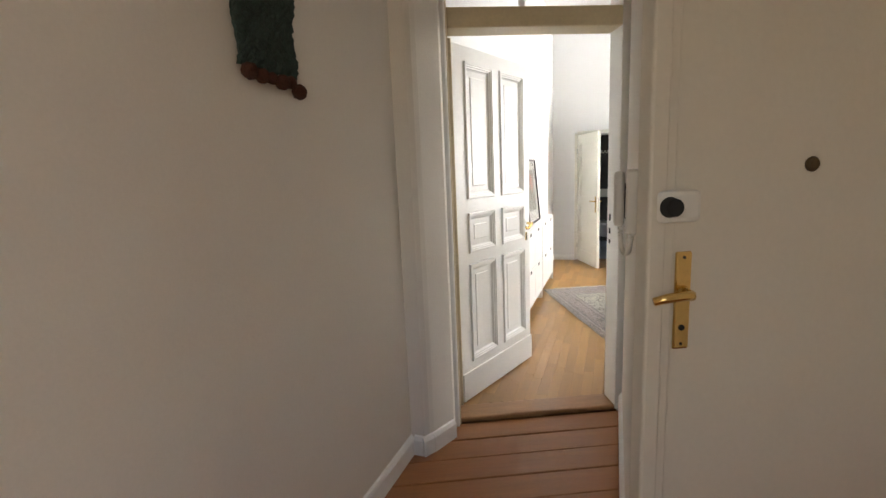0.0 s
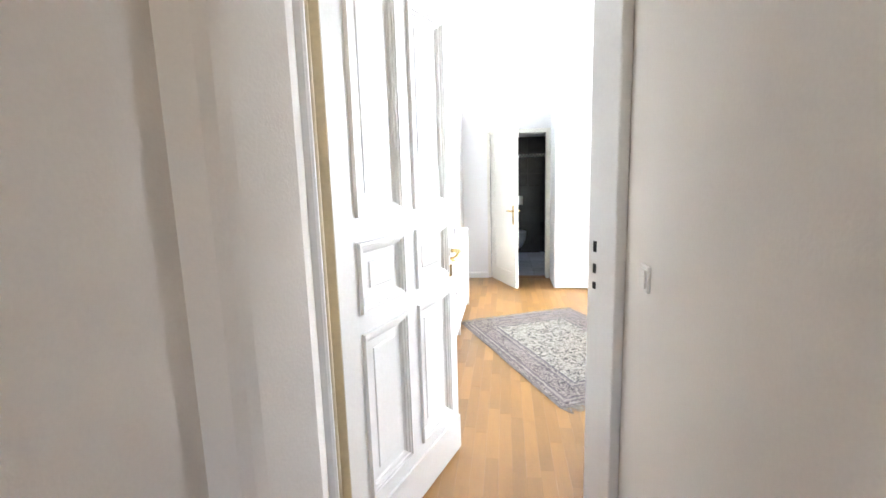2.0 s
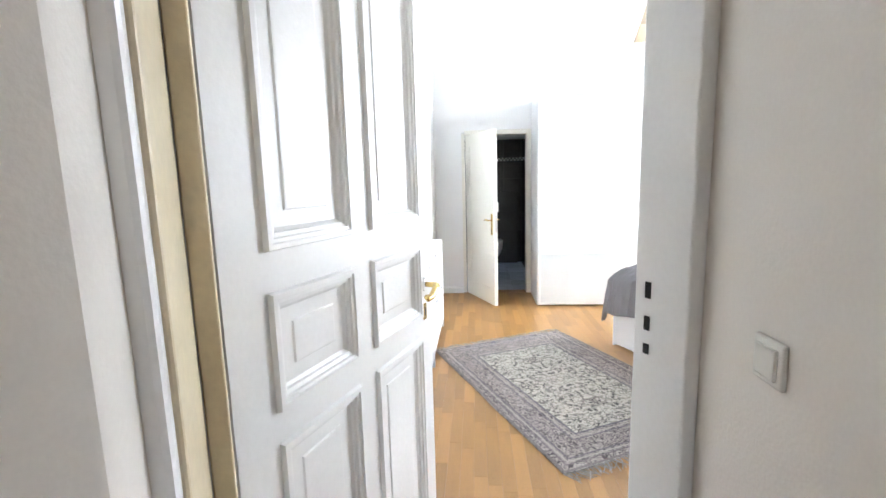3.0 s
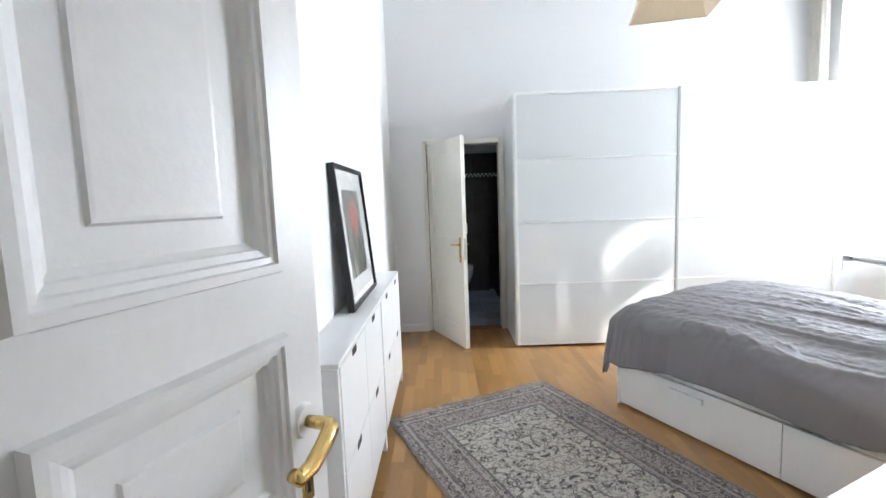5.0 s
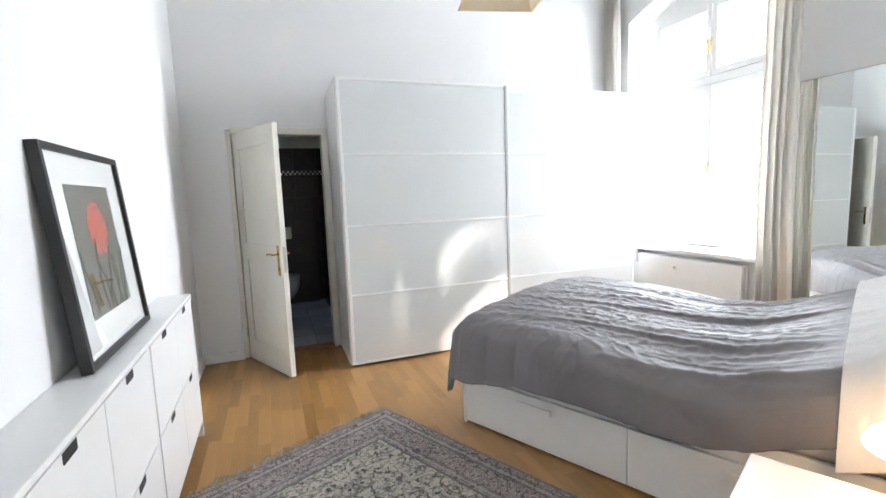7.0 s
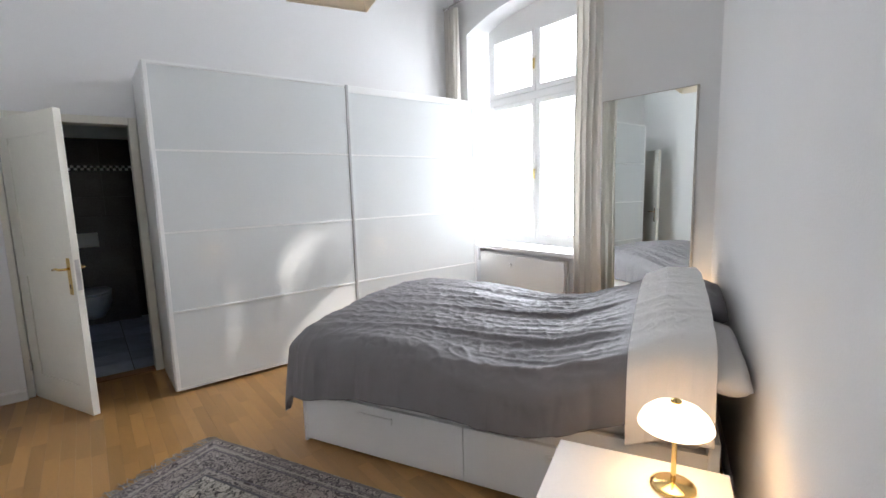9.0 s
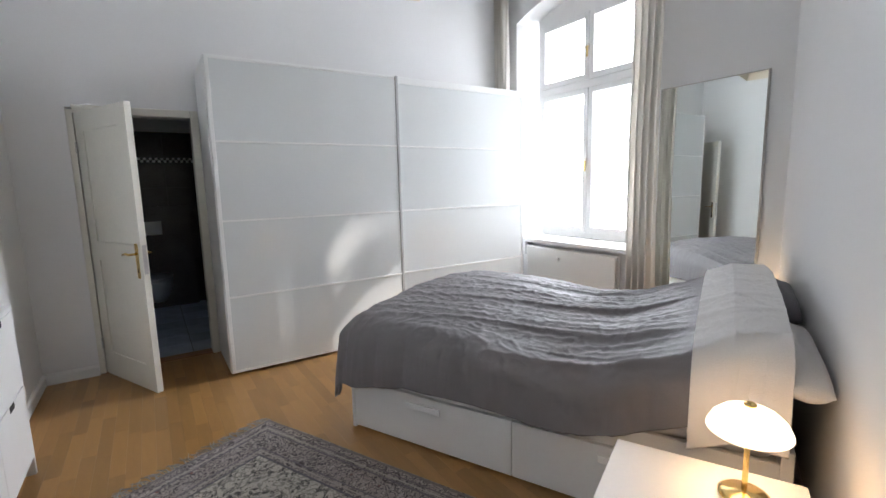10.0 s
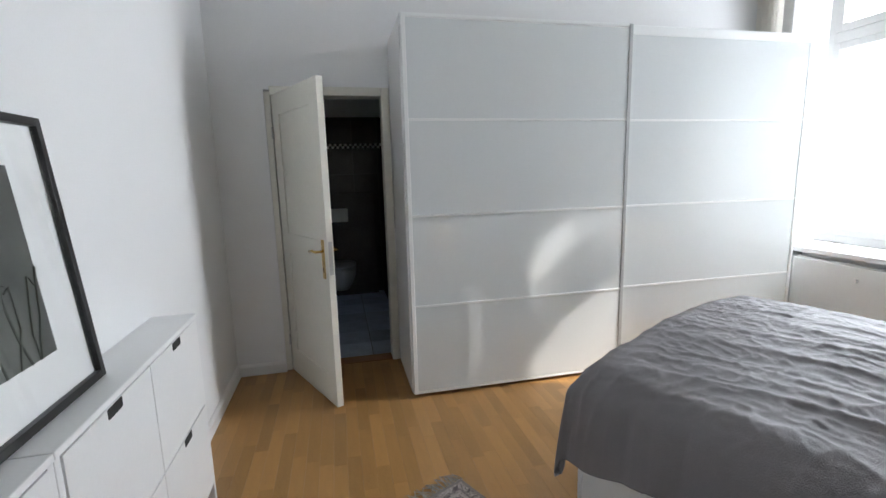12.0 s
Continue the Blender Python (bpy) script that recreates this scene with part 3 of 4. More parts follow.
# ---- window ----
def window():
    XF = 3.56
    w = thing("window_1", pose(XF, -0.36, 0), "white four-light casement window under a shallow arch", "window", kind="structure")
    a, b = -0.735, 0.735                         # local y
    part("frame_side", box(0, 0.07, a, a + 0.06, 0.80, 3.26, 0.004), TRIM, w)
    part("frame_side", box(0, 0.07, b - 0.06, b, 0.80, 3.26, 0.004), TRIM, w)
    part("frame_bottom", box(0, 0.07, a + 0.06, b - 0.06, 0.80, 0.86, 0.004), TRIM, w)
    bm = bmesh.new()
    for i in range(16):
        ya, yb = a + 0.06 + (b - a - 0.12) * i / 16, a + 0.06 + (b - a - 0.12) * (i + 1) / 16
        za, zb = (3.128 - 0.02 * (y / b) ** 2 for y in (ya, yb))
        q = [bm.verts.new((x, y, z)) for x in (0, 0.07) for y, z in ((ya, za), (yb, zb), (yb, 3.40), (ya, 3.40))]
        for f in ((0, 1, 2, 3), (7, 6, 5, 4), (0, 4, 5, 1), (3, 2, 6, 7)):
            bm.faces.new([q[k] for k in f])
    part("frame_head", bm, TRIM, w, "arched window head")
    part("transom", box(-0.015, 0.07, a + 0.06, b - 0.06, 2.38, 2.46, 0.006), TRIM, w)
    for y0, y1 in ((a + 0.062, -0.004), (0.004, b - 0.062)):
        for z0, z1 in ((0.862, 2.378), (2.462, 3.13)):
            s = part("sash", box(-0.02, 0.045, y0, y0 + 0.055, z0, z1, 0.005), TRIM, w)
            part("stile", box(-0.02, 0.045, y1 - 0.055, y1, z0, z1, 0.005), TRIM, s)
            part("rail", box(-0.02, 0.045, y0 + 0.055, y1 - 0.055, z0, z0 + 0.06, 0.004), TRIM, s)
            part("rail", box(-0.02, 0.045, y0 + 0.055, y1 - 0.055, z1 - 0.055, z1, 0.004), TRIM, s)
            g = part("pane", box(0.012, 0.016, y0 + 0.055, y1 - 0.055, z0 + 0.06, z1 - 0.055), PANE, s)
            g.visible_shadow = False
    for z in (1.62, 2.78):
        h = part("window_handle", box(-0.034, -0.02, -0.012, 0.012, z - 0.035, z + 0.035, 0.003), PLASTIC, w)
        part("lever", box(-0.058, -0.044, -0.009, 0.009, z - 0.10, z + 0.008, 0.004), BRASS, h)
        part("spindle", cyl(0.007, 0.007, (-0.05, 0, z), (-0.03, 0, z), 10), BRASS, h)
    bm = box(3.195, 3.575, -1.14, 0.235, 0.745, 0.785, 0.006)
    setting("window_sill", bm, TRIM, "deep painted window sill above the radiator", "window sill")


window()


def radiator():
    r = thing("radiator", pose(3.24, 0, 0), "flat white panel radiator under the window", "radiator")
    part("panel", box(-0.045, -0.02, -1.0, 0.18, 0.12, 0.70, 0.008), RADI, r)
    part("rear_panel", box(0.012, 0.035, -1.0, 0.18, 0.12, 0.70, 0.006), RADI, r)
    part("end_cap", box(-0.04, 0.03, 0.181, 0.19, 0.13, 0.71, 0.003), RADI, r)
    part("top_grille", box(-0.02, 0.012, -0.99, 0.17, 0.69, 0.705), RADI, r)
    part("valve", cyl(0.018, 0.014, (-0.075, -0.30, 0.60), (-0.045, -0.30, 0.60), 16), RADI, r)
    part("pipe", cyl(0.009, 0.009, (-0.01, 0.21, 0.0), (-0.01, 0.21, 0.66), 10), STEEL, r)
    b = tagged(link("sill_bracket", box(3.20, 3.30, 0.195, 0.225, 0.60, 0.745, 0.003), STONE), "grey painted bracket under the sill", "bracket")


radiator()


def curtain(y0, y1, x, zt, zb, folds, seed, label):
    rnd = random.Random(seed)
    c = thing("curtain", pose(x, (y0 + y1) / 2, 0), label, "curtain", "window curtains")
    bm = bmesh.new()
    nx, nz = 84, 26
    ph = [rnd.random() * 6.28 for _ in range(4)]
    grid = []
    for j in range(nz + 1):
        f = j / nz
        z = zb + (zt - zb) * f
        row = []
        for i in range(nx + 1):
            s = i / nx
            wdt = (y1 - y0) * (1.0 - 0.10 * math.sin(math.pi * f))
            amp = 0.038 * (1.1 - 0.5 * f)
            off = amp * math.sin(folds * 2 * math.pi * s + ph[0] + 0.5 * math.sin(4 * f + ph[1])) + 0.012 * math.sin(folds * 4.3 * math.pi * s + ph[2] + 2 * f)
            row.append(bm.verts.new((off, (s - 0.5) * wdt + 0.006 * math.sin(9 * f + ph[3]), z)))
        grid.append(row)
    for a, b in zip(grid, grid[1:]):
        for i in range(nx):
            bm.faces.new((a[i], a[i + 1], b[i + 1], b[i]))
    ob = part("cloth", bm, CURTAIN, c, "", True)
    so = ob.modifiers.new("thickness", "SOLIDIFY")
    so.thickness = 0.003


curtain(-1.42, -1.14, 3.13, 3.48, 0.03, 4, 3, "cream cotton curtain hanging to the floor, drawn aside")
curtain(0.46, 0.68, 3.15, 3.48, 0.03, 4, 8, "cream cotton curtain bunched behind the wardrobe")
rod = thing("curtain_rod", pose(3.14, 0, 3.51), "thin dark metal curtain rod with end bracket", "curtain rod")
part("rod", cyl(0.009, 0.009, (0, -1.75, 0), (0, 0.66, 0), 12), STEEL, rod)
for y in (-1.70, 0.60):
    part("bracket", tube([(0, y, -0.012), (0.08, y, -0.02), (0.16, y, -0.03)], 0.007, 8), STEEL, rod)
part("finial", lathe([(0.006, 0), (0.018, 0.008), (0.018, 0.02), (0.005, 0.03)], 14), STEEL, rod).matrix_local = pose(0, 0.66, 0, -90, 0, 0)


# ---- mirror leaning on the window wall ----
mr = thing("leaning_mirror", pose(3.262, -1.74, 0.0, 0, 0.25, 0), "tall unframed mirror in a slim pale frame leaning on the wall", "mirror")
part("glass", box(0, 0.004, -0.39, 0.39, 0.012, 2.15), MIRROR, mr)
part("backing", box(0.0042, 0.024, -0.40, 0.40, 0.004, 2.158, 0.003), GREYPL, mr)


# ---- bed ----
BU0, BU1, BV0, BV1 = 1.90, 3.52, 0.12, 2.18


def bed():
    b = thing("bed", SK, "white storage bed with drawers along the side", "bed")
    part("side_board", box(BU0 + 0.012, BU0 + 0.03, BV0, BV1, 0.305, 0.40, 0.002), LACQ, b)
    part("side_board", box(BU1 - 0.02, BU1, BV0, BV1, 0.02, 0.40, 0.002), LACQ, b)
    part("end_board", box(BU0, BU1, BV1 - 0.02, BV1, 0.0, 0.40, 0.002), LACQ, b)
    part("headboard", box(BU0, BU1, BV0 - 0.02, BV0 + 0.02, 0.0, 0.46, 0.003), LACQ, b)
    part("base", box(BU0 + 0.03, BU1 - 0.02, BV0 + 0.02, BV1 - 0.02, 0.30, 0.38), LACQ, b)
    m = (BV0 + BV1) / 2 + 0.012
    for v0, v1 in ((BV0 + 0.02, m - 0.002), (m + 0.002, BV1 - 0.024)):
        d = part("drawer", box(BU0, BU0 + 0.45, v0, v1, 0.018, 0.30, 0.002), LACQ, b)
        c = v0 + (v1 - v0) * 0.5
        bm = box(BU0 - 0.030, BU0 - 0.018, c - 0.11, c + 0.11, 0.235, 0.268, 0.004)
        for e in (-0.09, 0.09):
            box(BU0 - 0.019, BU0, c + e - 0.008, c + e + 0.008, 0.245, 0.258, bm=bm)
        part("handle", bm, LACQ, d, "white bar handle")
    part("mattress", box(BU0 + 0.035, BU1 - 0.03, BV0 + 0.03, BV1 - 0.03, 0.381, 0.565, 0.05, seg=4), LINEN, b, "white mattress")


bed()


def cover(name, label, material, v0, v1, top, drop_side, drop_foot, seed, wrinkle):
    """A quilt laid over the bed: crowned top, rounded shoulders, hanging side and, where asked, hanging foot."""
    bm = bmesh.new()
    rnd = random.Random(seed)
    nu, nv = 260, 220
    uc, hw = (BU0 + BU1) / 2, (BU1 - BU0) / 2 + (0.035 if drop_foot else 0.055)
    grid = []

    def fold(s, cap, r=0.11):
        """Arc length s from the middle to (outward, down) past a rounded edge at cap."""
        a = abs(s)
        if a <= cap - r:
            return a, 0.0
        q = a - (cap - r)
        if q <= r * math.pi / 2:
            return cap - r + r * math.sin(q / r), r - r * math.cos(q / r)
        return cap + 0.03 * math.sin(min(1.0, (q - r * 1.57) * 4)), r + (q - r * 1.57)
    lv = (v1 - v0) + drop_foot
    for j in range(nv + 1):
        row = []
        sv = lv * j / nv
        for i in range(nu + 1):
            if drop_foot:
                fo, fd = fold(sv, v1 - v0 + 0.02)
            else:
                fo, fd = sv, 0.0
            su = (hw + drop_side(v0 + fo)) * (2 * i / nu - 1)
            o, dn = fold(su, hw)
            u = uc + math.copysign(o, su)
            v = v0 + fo
            zt = top(u, v)
            # long folds run lengthwise, sagging towards the hanging side; they fade at the foot
            bend = u + 0.20 * math.sin(math.pi * min(1.0, max(0.0, (v - 0.4) / 1.8))) * (u - uc) + 0.10 * v
            pull = 0.30 + 0.70 * math.exp(-((v - 0.85) / 0.55) ** 2)
            nz = noise.noise(Vector((u * 3.0 + seed, v * 1.4, 0.3))) * 0.016
            for fu, fv, amp, sh in ((5.0, 0.6, 0.024, 4.0), (11.0, 1.1, 0.008, 9.0), (26.0, 2.2, 0.003, 12.0)):
                ridge = 1 - abs(noise.noise(Vector((bend * fu, v * fv, seed + sh)))) * 2.8
                nz += (max(0.0, ridge) ** 2 - 0.3) * amp * pull
            for fu, fv, amp, sh in ((13.0, 11.0, 0.006, 15.0), (34.0, 24.0, 0.0025, 21.0)):
                ridge = 1 - abs(noise.noise(Vector((u * fu + v * 4, v * fv - u * 5, seed + sh)))) * 3.0
                nz += max(0.0, ridge) ** 2 * amp
            nz *= max(0.12, min(1.0, (v - 0.40) / 0.22)) if drop_foot else 1.0
            side = min(1.0, (dn + fd) / 0.12)
            z = zt - max(dn, fd) - 0.25 * min(dn, fd) + wrinkle * nz * (1 - 0.35 * side)
            flare = wrinkle * side * (0.020 * math.sin(v * 9 + 2 * math.sin(3 * v) + seed) + 0.8 * nz)
            u += math.copysign(flare, su) if dn > fd else 0.0
            v += flare if fd >= dn and fd > 0 else 0.0
            row.append(bm.verts.new((u, v, z)))
        grid.append(row)
    for a, b in zip(grid, grid[1:]):
        for i in range(nu):
            bm.faces.new((a[i], a[i + 1], b[i + 1], b[i]))
    q = thing(name, SK, label, "bedding")
    ob = part("cloth", bm, material, q, "", True)
    so = ob.modifiers.new("thickness", "SOLIDIFY")
    so.thickness, so.offset = 0.022, -1
    return q


def duvet_top(u, v):
    """Height of the quilt's top: full at the foot, sunk in the middle, raised over the pillows."""
    side = min(1.0, abs(u - 2.71) / 0.8)
    dip = -(0.02 + 0.05 * side) * math.exp(-((v - 1.05) / 0.42) ** 2)
    head = 0.16 * max(0.0, min(1.0, (0.80 - v) / 0.5)) ** 1.3
    return 0.668 + dip + head + 0.068 * (1 - side ** 2)


def duvet_hem(v):
    f = max(0.0, min(1.0, (v - 0.9) / 1.2))
    return 0.213 - 0.035 * math.sin(math.pi * f) + 0.115 * f


cover("duvet", "crumpled grey cotton duvet spread over the bed", DUVET, 0.40, 2.20, duvet_top, duvet_hem, 0.34, 2, 1.0)
cover("folded_sheet", "white cotton sheet folded back below the pillows", LINEN, 0.13, 0.43, lambda u, v: duvet_top(u, v) + 0.034, lambda v: 0.33, 0.0, 6, 0.5)


def pillow(m, label, case):
    p = thing("pillow", m, label, "pillow", "pillows on the bed")
    bm = bmesh.new()
    n_ = 30
    for side in (1, -1):
        g = []
        for j in range(n_ + 1):
            r = []
            for i in range(n_ + 1):
                a, b = 2 * i / n_ - 1, 2 * j / n_ - 1
                puff = ((1 - a ** 4) * (1 - b ** 4)) ** 0.6
                wob = noise.noise(Vector((a * 2, b * 2, side * 3.0))) * 0.02 * puff
                r.append(bm.verts.new((a * 0.40 * (1 - 0.06 * b * b), b * 0.105 * (1 - 0.05 * a * a), side * (0.075 * puff + wob))))
            g.append(r)
        for a, b in zip(g, g[1:]):
            for i in range(n_):
                bm.faces.new((a[i], a[i + 1], b[i + 1], b[i]))
    bmesh.ops.remove_doubles(bm, verts=bm.verts[:], dist=0.0005)
    part("pillow_case", bm, case, p, "", True)
    return p


pillow(SK @ pose(2.24, 0.112, 0.705, 4, 0, 0), "white cotton pillow against the wall", LINEN)
pillow(SK @ pose(3.02, 0.112, 0.765, 14, 0, 0), "dark grey cotton pillow against the wall", DUVET)


# ---- bedside tables and lamps ----
def bedside(u0, u1, v0, v1, label):
    t = thing("bedside_table", SK, label, "bedside table", "bedside tables")
    part("tabletop", box(u0, u1, v0, v1, 0.475, 0.50, 0.003), LACQ, t)
    part("side_panel", box(u0 + 0.01, u0 + 0.03, v0, v1 - 0.012, 0.0, 0.475), LACQ, t)
    part("side_panel", box(u1 - 0.03, u1 - 0.01, v0, v1 - 0.012, 0.0, 0.475), LACQ, t)
    part("back_panel", box(u0 + 0.03, u1 - 0.03, v0, v0 + 0.01, 0.02, 0.475), LACQ, t)
    for z0, z1 in ((0.03, 0.245), (0.25, 0.47)):
        part("drawer", box(u0 + 0.032, u1 - 0.032, v1 - 0.03, v1 - 0.008, z0, z1, 0.002), LACQ, t)


bedside(0.755, 1.64, 0.10, 0.64, "low white bedside chest beside the bed")
bedside(3.56, 3.98, 0.06, 0.46, "small white bedside table beside the bed")


def table_lamp(m, label):
    l = thing("table_lamp", m, label, "lamp", "bedside lamps")
    part("base", lathe([(0.060, 0.0), (0.066, 0.004), (0.066, 0.010), (0.055, 0.016), (0.020, 0.020), (0.010, 0.024)], 40), BRASS, l, "round brass foot", True)
    part("stem", cyl(0.0075, 0.0075, (0, 0, 0.02), (0, 0, 0.235), 16), BRASS, l, "slim brass stem")
    part("bulb", lathe([(0.006, 0.205), (0.018, 0.215), (0.022, 0.228), (0.014, 0.243), (0.004, 0.248)], 20), BULB, l, "", True)
    prof = [(0.012, 0.281), (0.038, 0.276), (0.070, 0.261), (0.093, 0.240), (0.105, 0.216), (0.107, 0.208)]
    inner = [(r - 0.004, z - 0.004) for r, z in prof[::-1]]
    bm = bmesh.new()
    n_ = 44
    rings = [[bm.verts.new((r * math.cos(2 * math.pi * k / n_), r * math.sin(2 * math.pi * k / n_), z)) for k in range(n_)] for r, z in prof + inner]
    for a, b in zip(rings, rings[1:]):
        for k in range(n_):
            bm.faces.new((a[k], a[(k + 1) % n_], b[(k + 1) % n_], b[k]))
    part("shade", bm, OPAL, l, "glowing opal glass mushroom shade", True)
    part("cap", lathe([(0.015, 0.278), (0.017, 0.285), (0.011, 0.290), (0.004, 0.292)], 20), BRASS, l, "brass cap nut", True)
    return l


lamp = table_lamp(SK @ pose(1.50, 0.265, 0.50), "lit brass table lamp with an opal glass shade")
copy_thing(lamp, SK @ pose(3.80, 0.22, 0.50))
for u, v in ((1.50, 0.265), (3.80, 0.22)):
    d = bpy.data.lights.new("lamp_light", "POINT")
    d.energy, d.color, d.shadow_soft_size = LAMP_W, (1.0, 0.62, 0.32), 0.03
    x, y = sk(u, v)
    new("lamp_light", d).location = (x, y, 0.50 + 0.185)


# ---- pendant lamp ----
def pendant():
    p = thing("pendant_lamp", pose(0.885, -1.13, 0, 0, 0, -13), "square cream paper pendant lampshade", "lamp")
    bm = bmesh.new()
    prof = ((0.245, 2.60), (0.165, 2.88))
    rings = [[bm.verts.new((sx * w, sy * w, z)) for sx, sy in ((-1, -1), (1, -1), (1, 1), (-1, 1))] for w, z in prof]
    for k in range(4):
        bm.faces.new((rings[0][k], rings[0][(k + 1) % 4], rings[1][(k + 1) % 4], rings[1][k]))
    ob = part("shade", bm, PAPER, p, "cream paper shade")
    so = ob.modifiers.new("thickness", "SOLIDIFY")
    so.thickness = 0.004
    for sx, sy, ex_, ey_ in ((-1, -1, 1, -1), (1, -1, 1, 1), (1, 1, -1, 1), (-1, 1, -1, -1)):
        part("rim_wire", cyl(0.005, 0.005, (sx * 0.247, sy * 0.247, 2.60), (ex_ * 0.247, ey_ * 0.247, 2.60), 8), PAPER, p)
    part("cord", cyl(0.004, 0.004, (0, 0, 2.80), (0, 0, H - 0.03), 8), PLASTIC, p)
    part("ceiling_rose", lathe([(0.055, H - 0.03), (0.05, H - 0.012), (0.055, H - 0.001)], 24), PLASTIC, p)
    part("socket", cyl(0.022, 0.022, (0, 0, 2.72), (0, 0, 2.82), 16), PLASTIC, p)
    part("spider", cyl(0.003, 0.003, (-0.165, 0, 2.88), (0.165, 0, 2.88), 6), STEEL, p)


pendant()


# ---- hall things ----
def light_switch():
    s = thing("light_switch", pose(HX1, -4.345, 1.14), "white rocker light switch on the hall wall", "switch")
    part("plate", box(-0.010, 0, -0.04, 0.04, -0.04, 0.04, 0.004), PLASTIC, s)
    part("rocker", box(-0.016, -0.009, -0.028, 0.028, -0.028, 0.028, 0.003), PLASTIC, s)


light_switch()


def intercom():
    s = thing("intercom", pose(HX1, -5.525, 1.37), "white wall intercom with handset and coiled cord", "intercom")
    part("housing", box(-0.035, 0, -0.055, 0.045, -0.075, 0.11, 0.008), PLASTIC, s)
    part("handset", box(-0.068, -0.038, 0.0, 0.042, -0.058, 0.105, 0.010), GREYPL, s, "beige handset")
    part("handset_grip", box(-0.05, -0.034, 0.012, 0.03, -0.035, 0.07, 0.004), SLOT, s)
    for z in (0.06, -0.03):
        part("button", box(-0.0365, -0.034, -0.04, -0.015, z - 0.002, z + 0.002), SLOT, s)
    pts = []
    for i in range(150):
        f = i / 149
        a = math.pi * f
        pts.append((-0.050 + 0.035 * f + 0.005 * math.cos(i * 1.6), 0.032 - 0.062 * f + 0.005 * math.sin(i * 1.6), -0.058 - 0.085 * math.sin(a) ** 0.6))
    part("coiled_cord", tube(pts, 0.0038, 6), PLASTIC, s, "coiled cord", True)


intercom()

PEEP = mat("dark_bronze", (0.09, 0.06, 0.03), 0.4, metal=0.6, vary=0.2, scale=30)
EN = pose(HX1, -5.70, 0, 0, 0, TH)                 # entry wall: local x along it, y away from the viewer


def entry_door():
    d = thing("door_5", EN, "beige painted flush entry door with brass fittings", "door", kind="structure")
    part("casing", box(-0.005, 0.045, -0.045, 0.02, HZ, 2.25, 0.008), ENTRY, d)
    part("casing_bead", box(0.045, 0.075, -0.030, 0.0, HZ, 2.22, 0.006), ENTRY, d)
    part("leaf", box(0.078, 0.95, -0.018, 0.0, HZ + 0.01, 2.18, 0.003), ENTRY, d)
    part("casing", box(0.952, 1.04, -0.045, 0.0, HZ, 2.25, 0.008), ENTRY, d)
    part("casing_head", box(0.045, 0.952, -0.045, 0.0, 2.181, 2.25, 0.008), ENTRY, d)
    x = 0.106
    part("lock_plate", box(x - 0.022, x + 0.022, -0.027, -0.018, 1.0, 1.265, 0.005), BRASS, d, "long brass lock plate")
    bm = tube([(x, -0.024, 1.16), (x, -0.062, 1.16), (x - 0.008, -0.075, 1.16), (x - 0.035, -0.080, 1.163), (x - 0.075, -0.078, 1.158), (x - 0.105, -0.072, 1.150)],
              lambda f: 0.010 + 0.003 * math.sin(3 * f), 12)
    part("handle", bm, BRASS, d, "brass lever handle", True)
    part("handle_collar", cyl(0.016, 0.013, (x, -0.027, 1.16), (x, -0.038, 1.16), 18), BRASS, d)
    part("keyhole", cyl(0.008, 0.008, (x, -0.0272, 1.06), (x, -0.029, 1.06), 14), SLOT, d)
    for z in (1.015, 1.25):
        part("screw", cyl(0.004, 0.004, (x, -0.0272, z), (x, -0.0285, z), 10), SLOT, d)
    part("lock_box", box(x - 0.09, x + 0.02, -0.06, -0.018, 1.345, 1.425, 0.012), PLASTIC, d, "white surface lock")
    part("lock_knob", cyl(0.026, 0.022, (x - 0.066, -0.061, 1.385), (x - 0.066, -0.085, 1.385), 24), SLOT, d, "black lock knob")
    part("peephole", lathe([(0.019, 0), (0.020, 0.004), (0.016, 0.009), (0.008, 0.007)], 24), PEEP, d, "dark bronze peephole").matrix_local = pose(x + 0.34, -0.018, 1.475, 90, 0, 0)


entry_door()


def wall_hanging():
    w = thing("wall_hanging", pose(HX0, -5.775, 1.80), "dark green woven wall hanging with brown pompoms", "wall hanging")
    bm = bmesh.new()
    rnd = random.Random(4)
    n1, n2 = 30, 70
    g = []
    for j in range(n2 + 1):
        r = []
        for i in range(n1 + 1):
            s, f = i / n1, j / n2
            r.append(bm.verts.new((0.012 + 0.010 * rnd.random() + 0.006 * math.sin(8 * f + 4 * s), (s - 0.5) * (0.27 - 0.02 * f) + 0.006 * math.sin(22 * f), 0.02 + 0.66 * f + 0.006 * rnd.random())))
        g.append(r)
    for a, b in zip(g, g[1:]):
        for i in range(n1):
            bm.faces.new((a[i], a[i + 1], b[i + 1], b[i]))
    ob = part("weaving", bm, WOOL, w)
    so = ob.modifiers.new("thickness", "SOLIDIFY")
    so.thickness = 0.01
    part("hanging_rod", cyl(0.009, 0.009, (0.02, -0.17, 0.685), (0.02, 0.17, 0.685), 12), PINE, w)
    for k, (y, z, r_) in enumerate(((-0.105, 0.005, 0.024), (-0.055, 0.0, 0.022), (-0.012, 0.0, 0.018), (0.035, -0.004, 0.024), (0.075, 0.002, 0.02), (0.115, -0.022, 0.025))):
        bm = bmesh.new()
        bmesh.ops.create_icosphere(bm, subdivisions=3, radius=r_)
        for v in bm.verts:
            v.co *= 1 + 0.16 * noise.noise(v.co * 140 + Vector((k, 0, 0)))
        ob = part("pompom", bm, POM, w, "brown wool pompom", True)
        ob.location = (0.028, y, z)


wall_hanging()


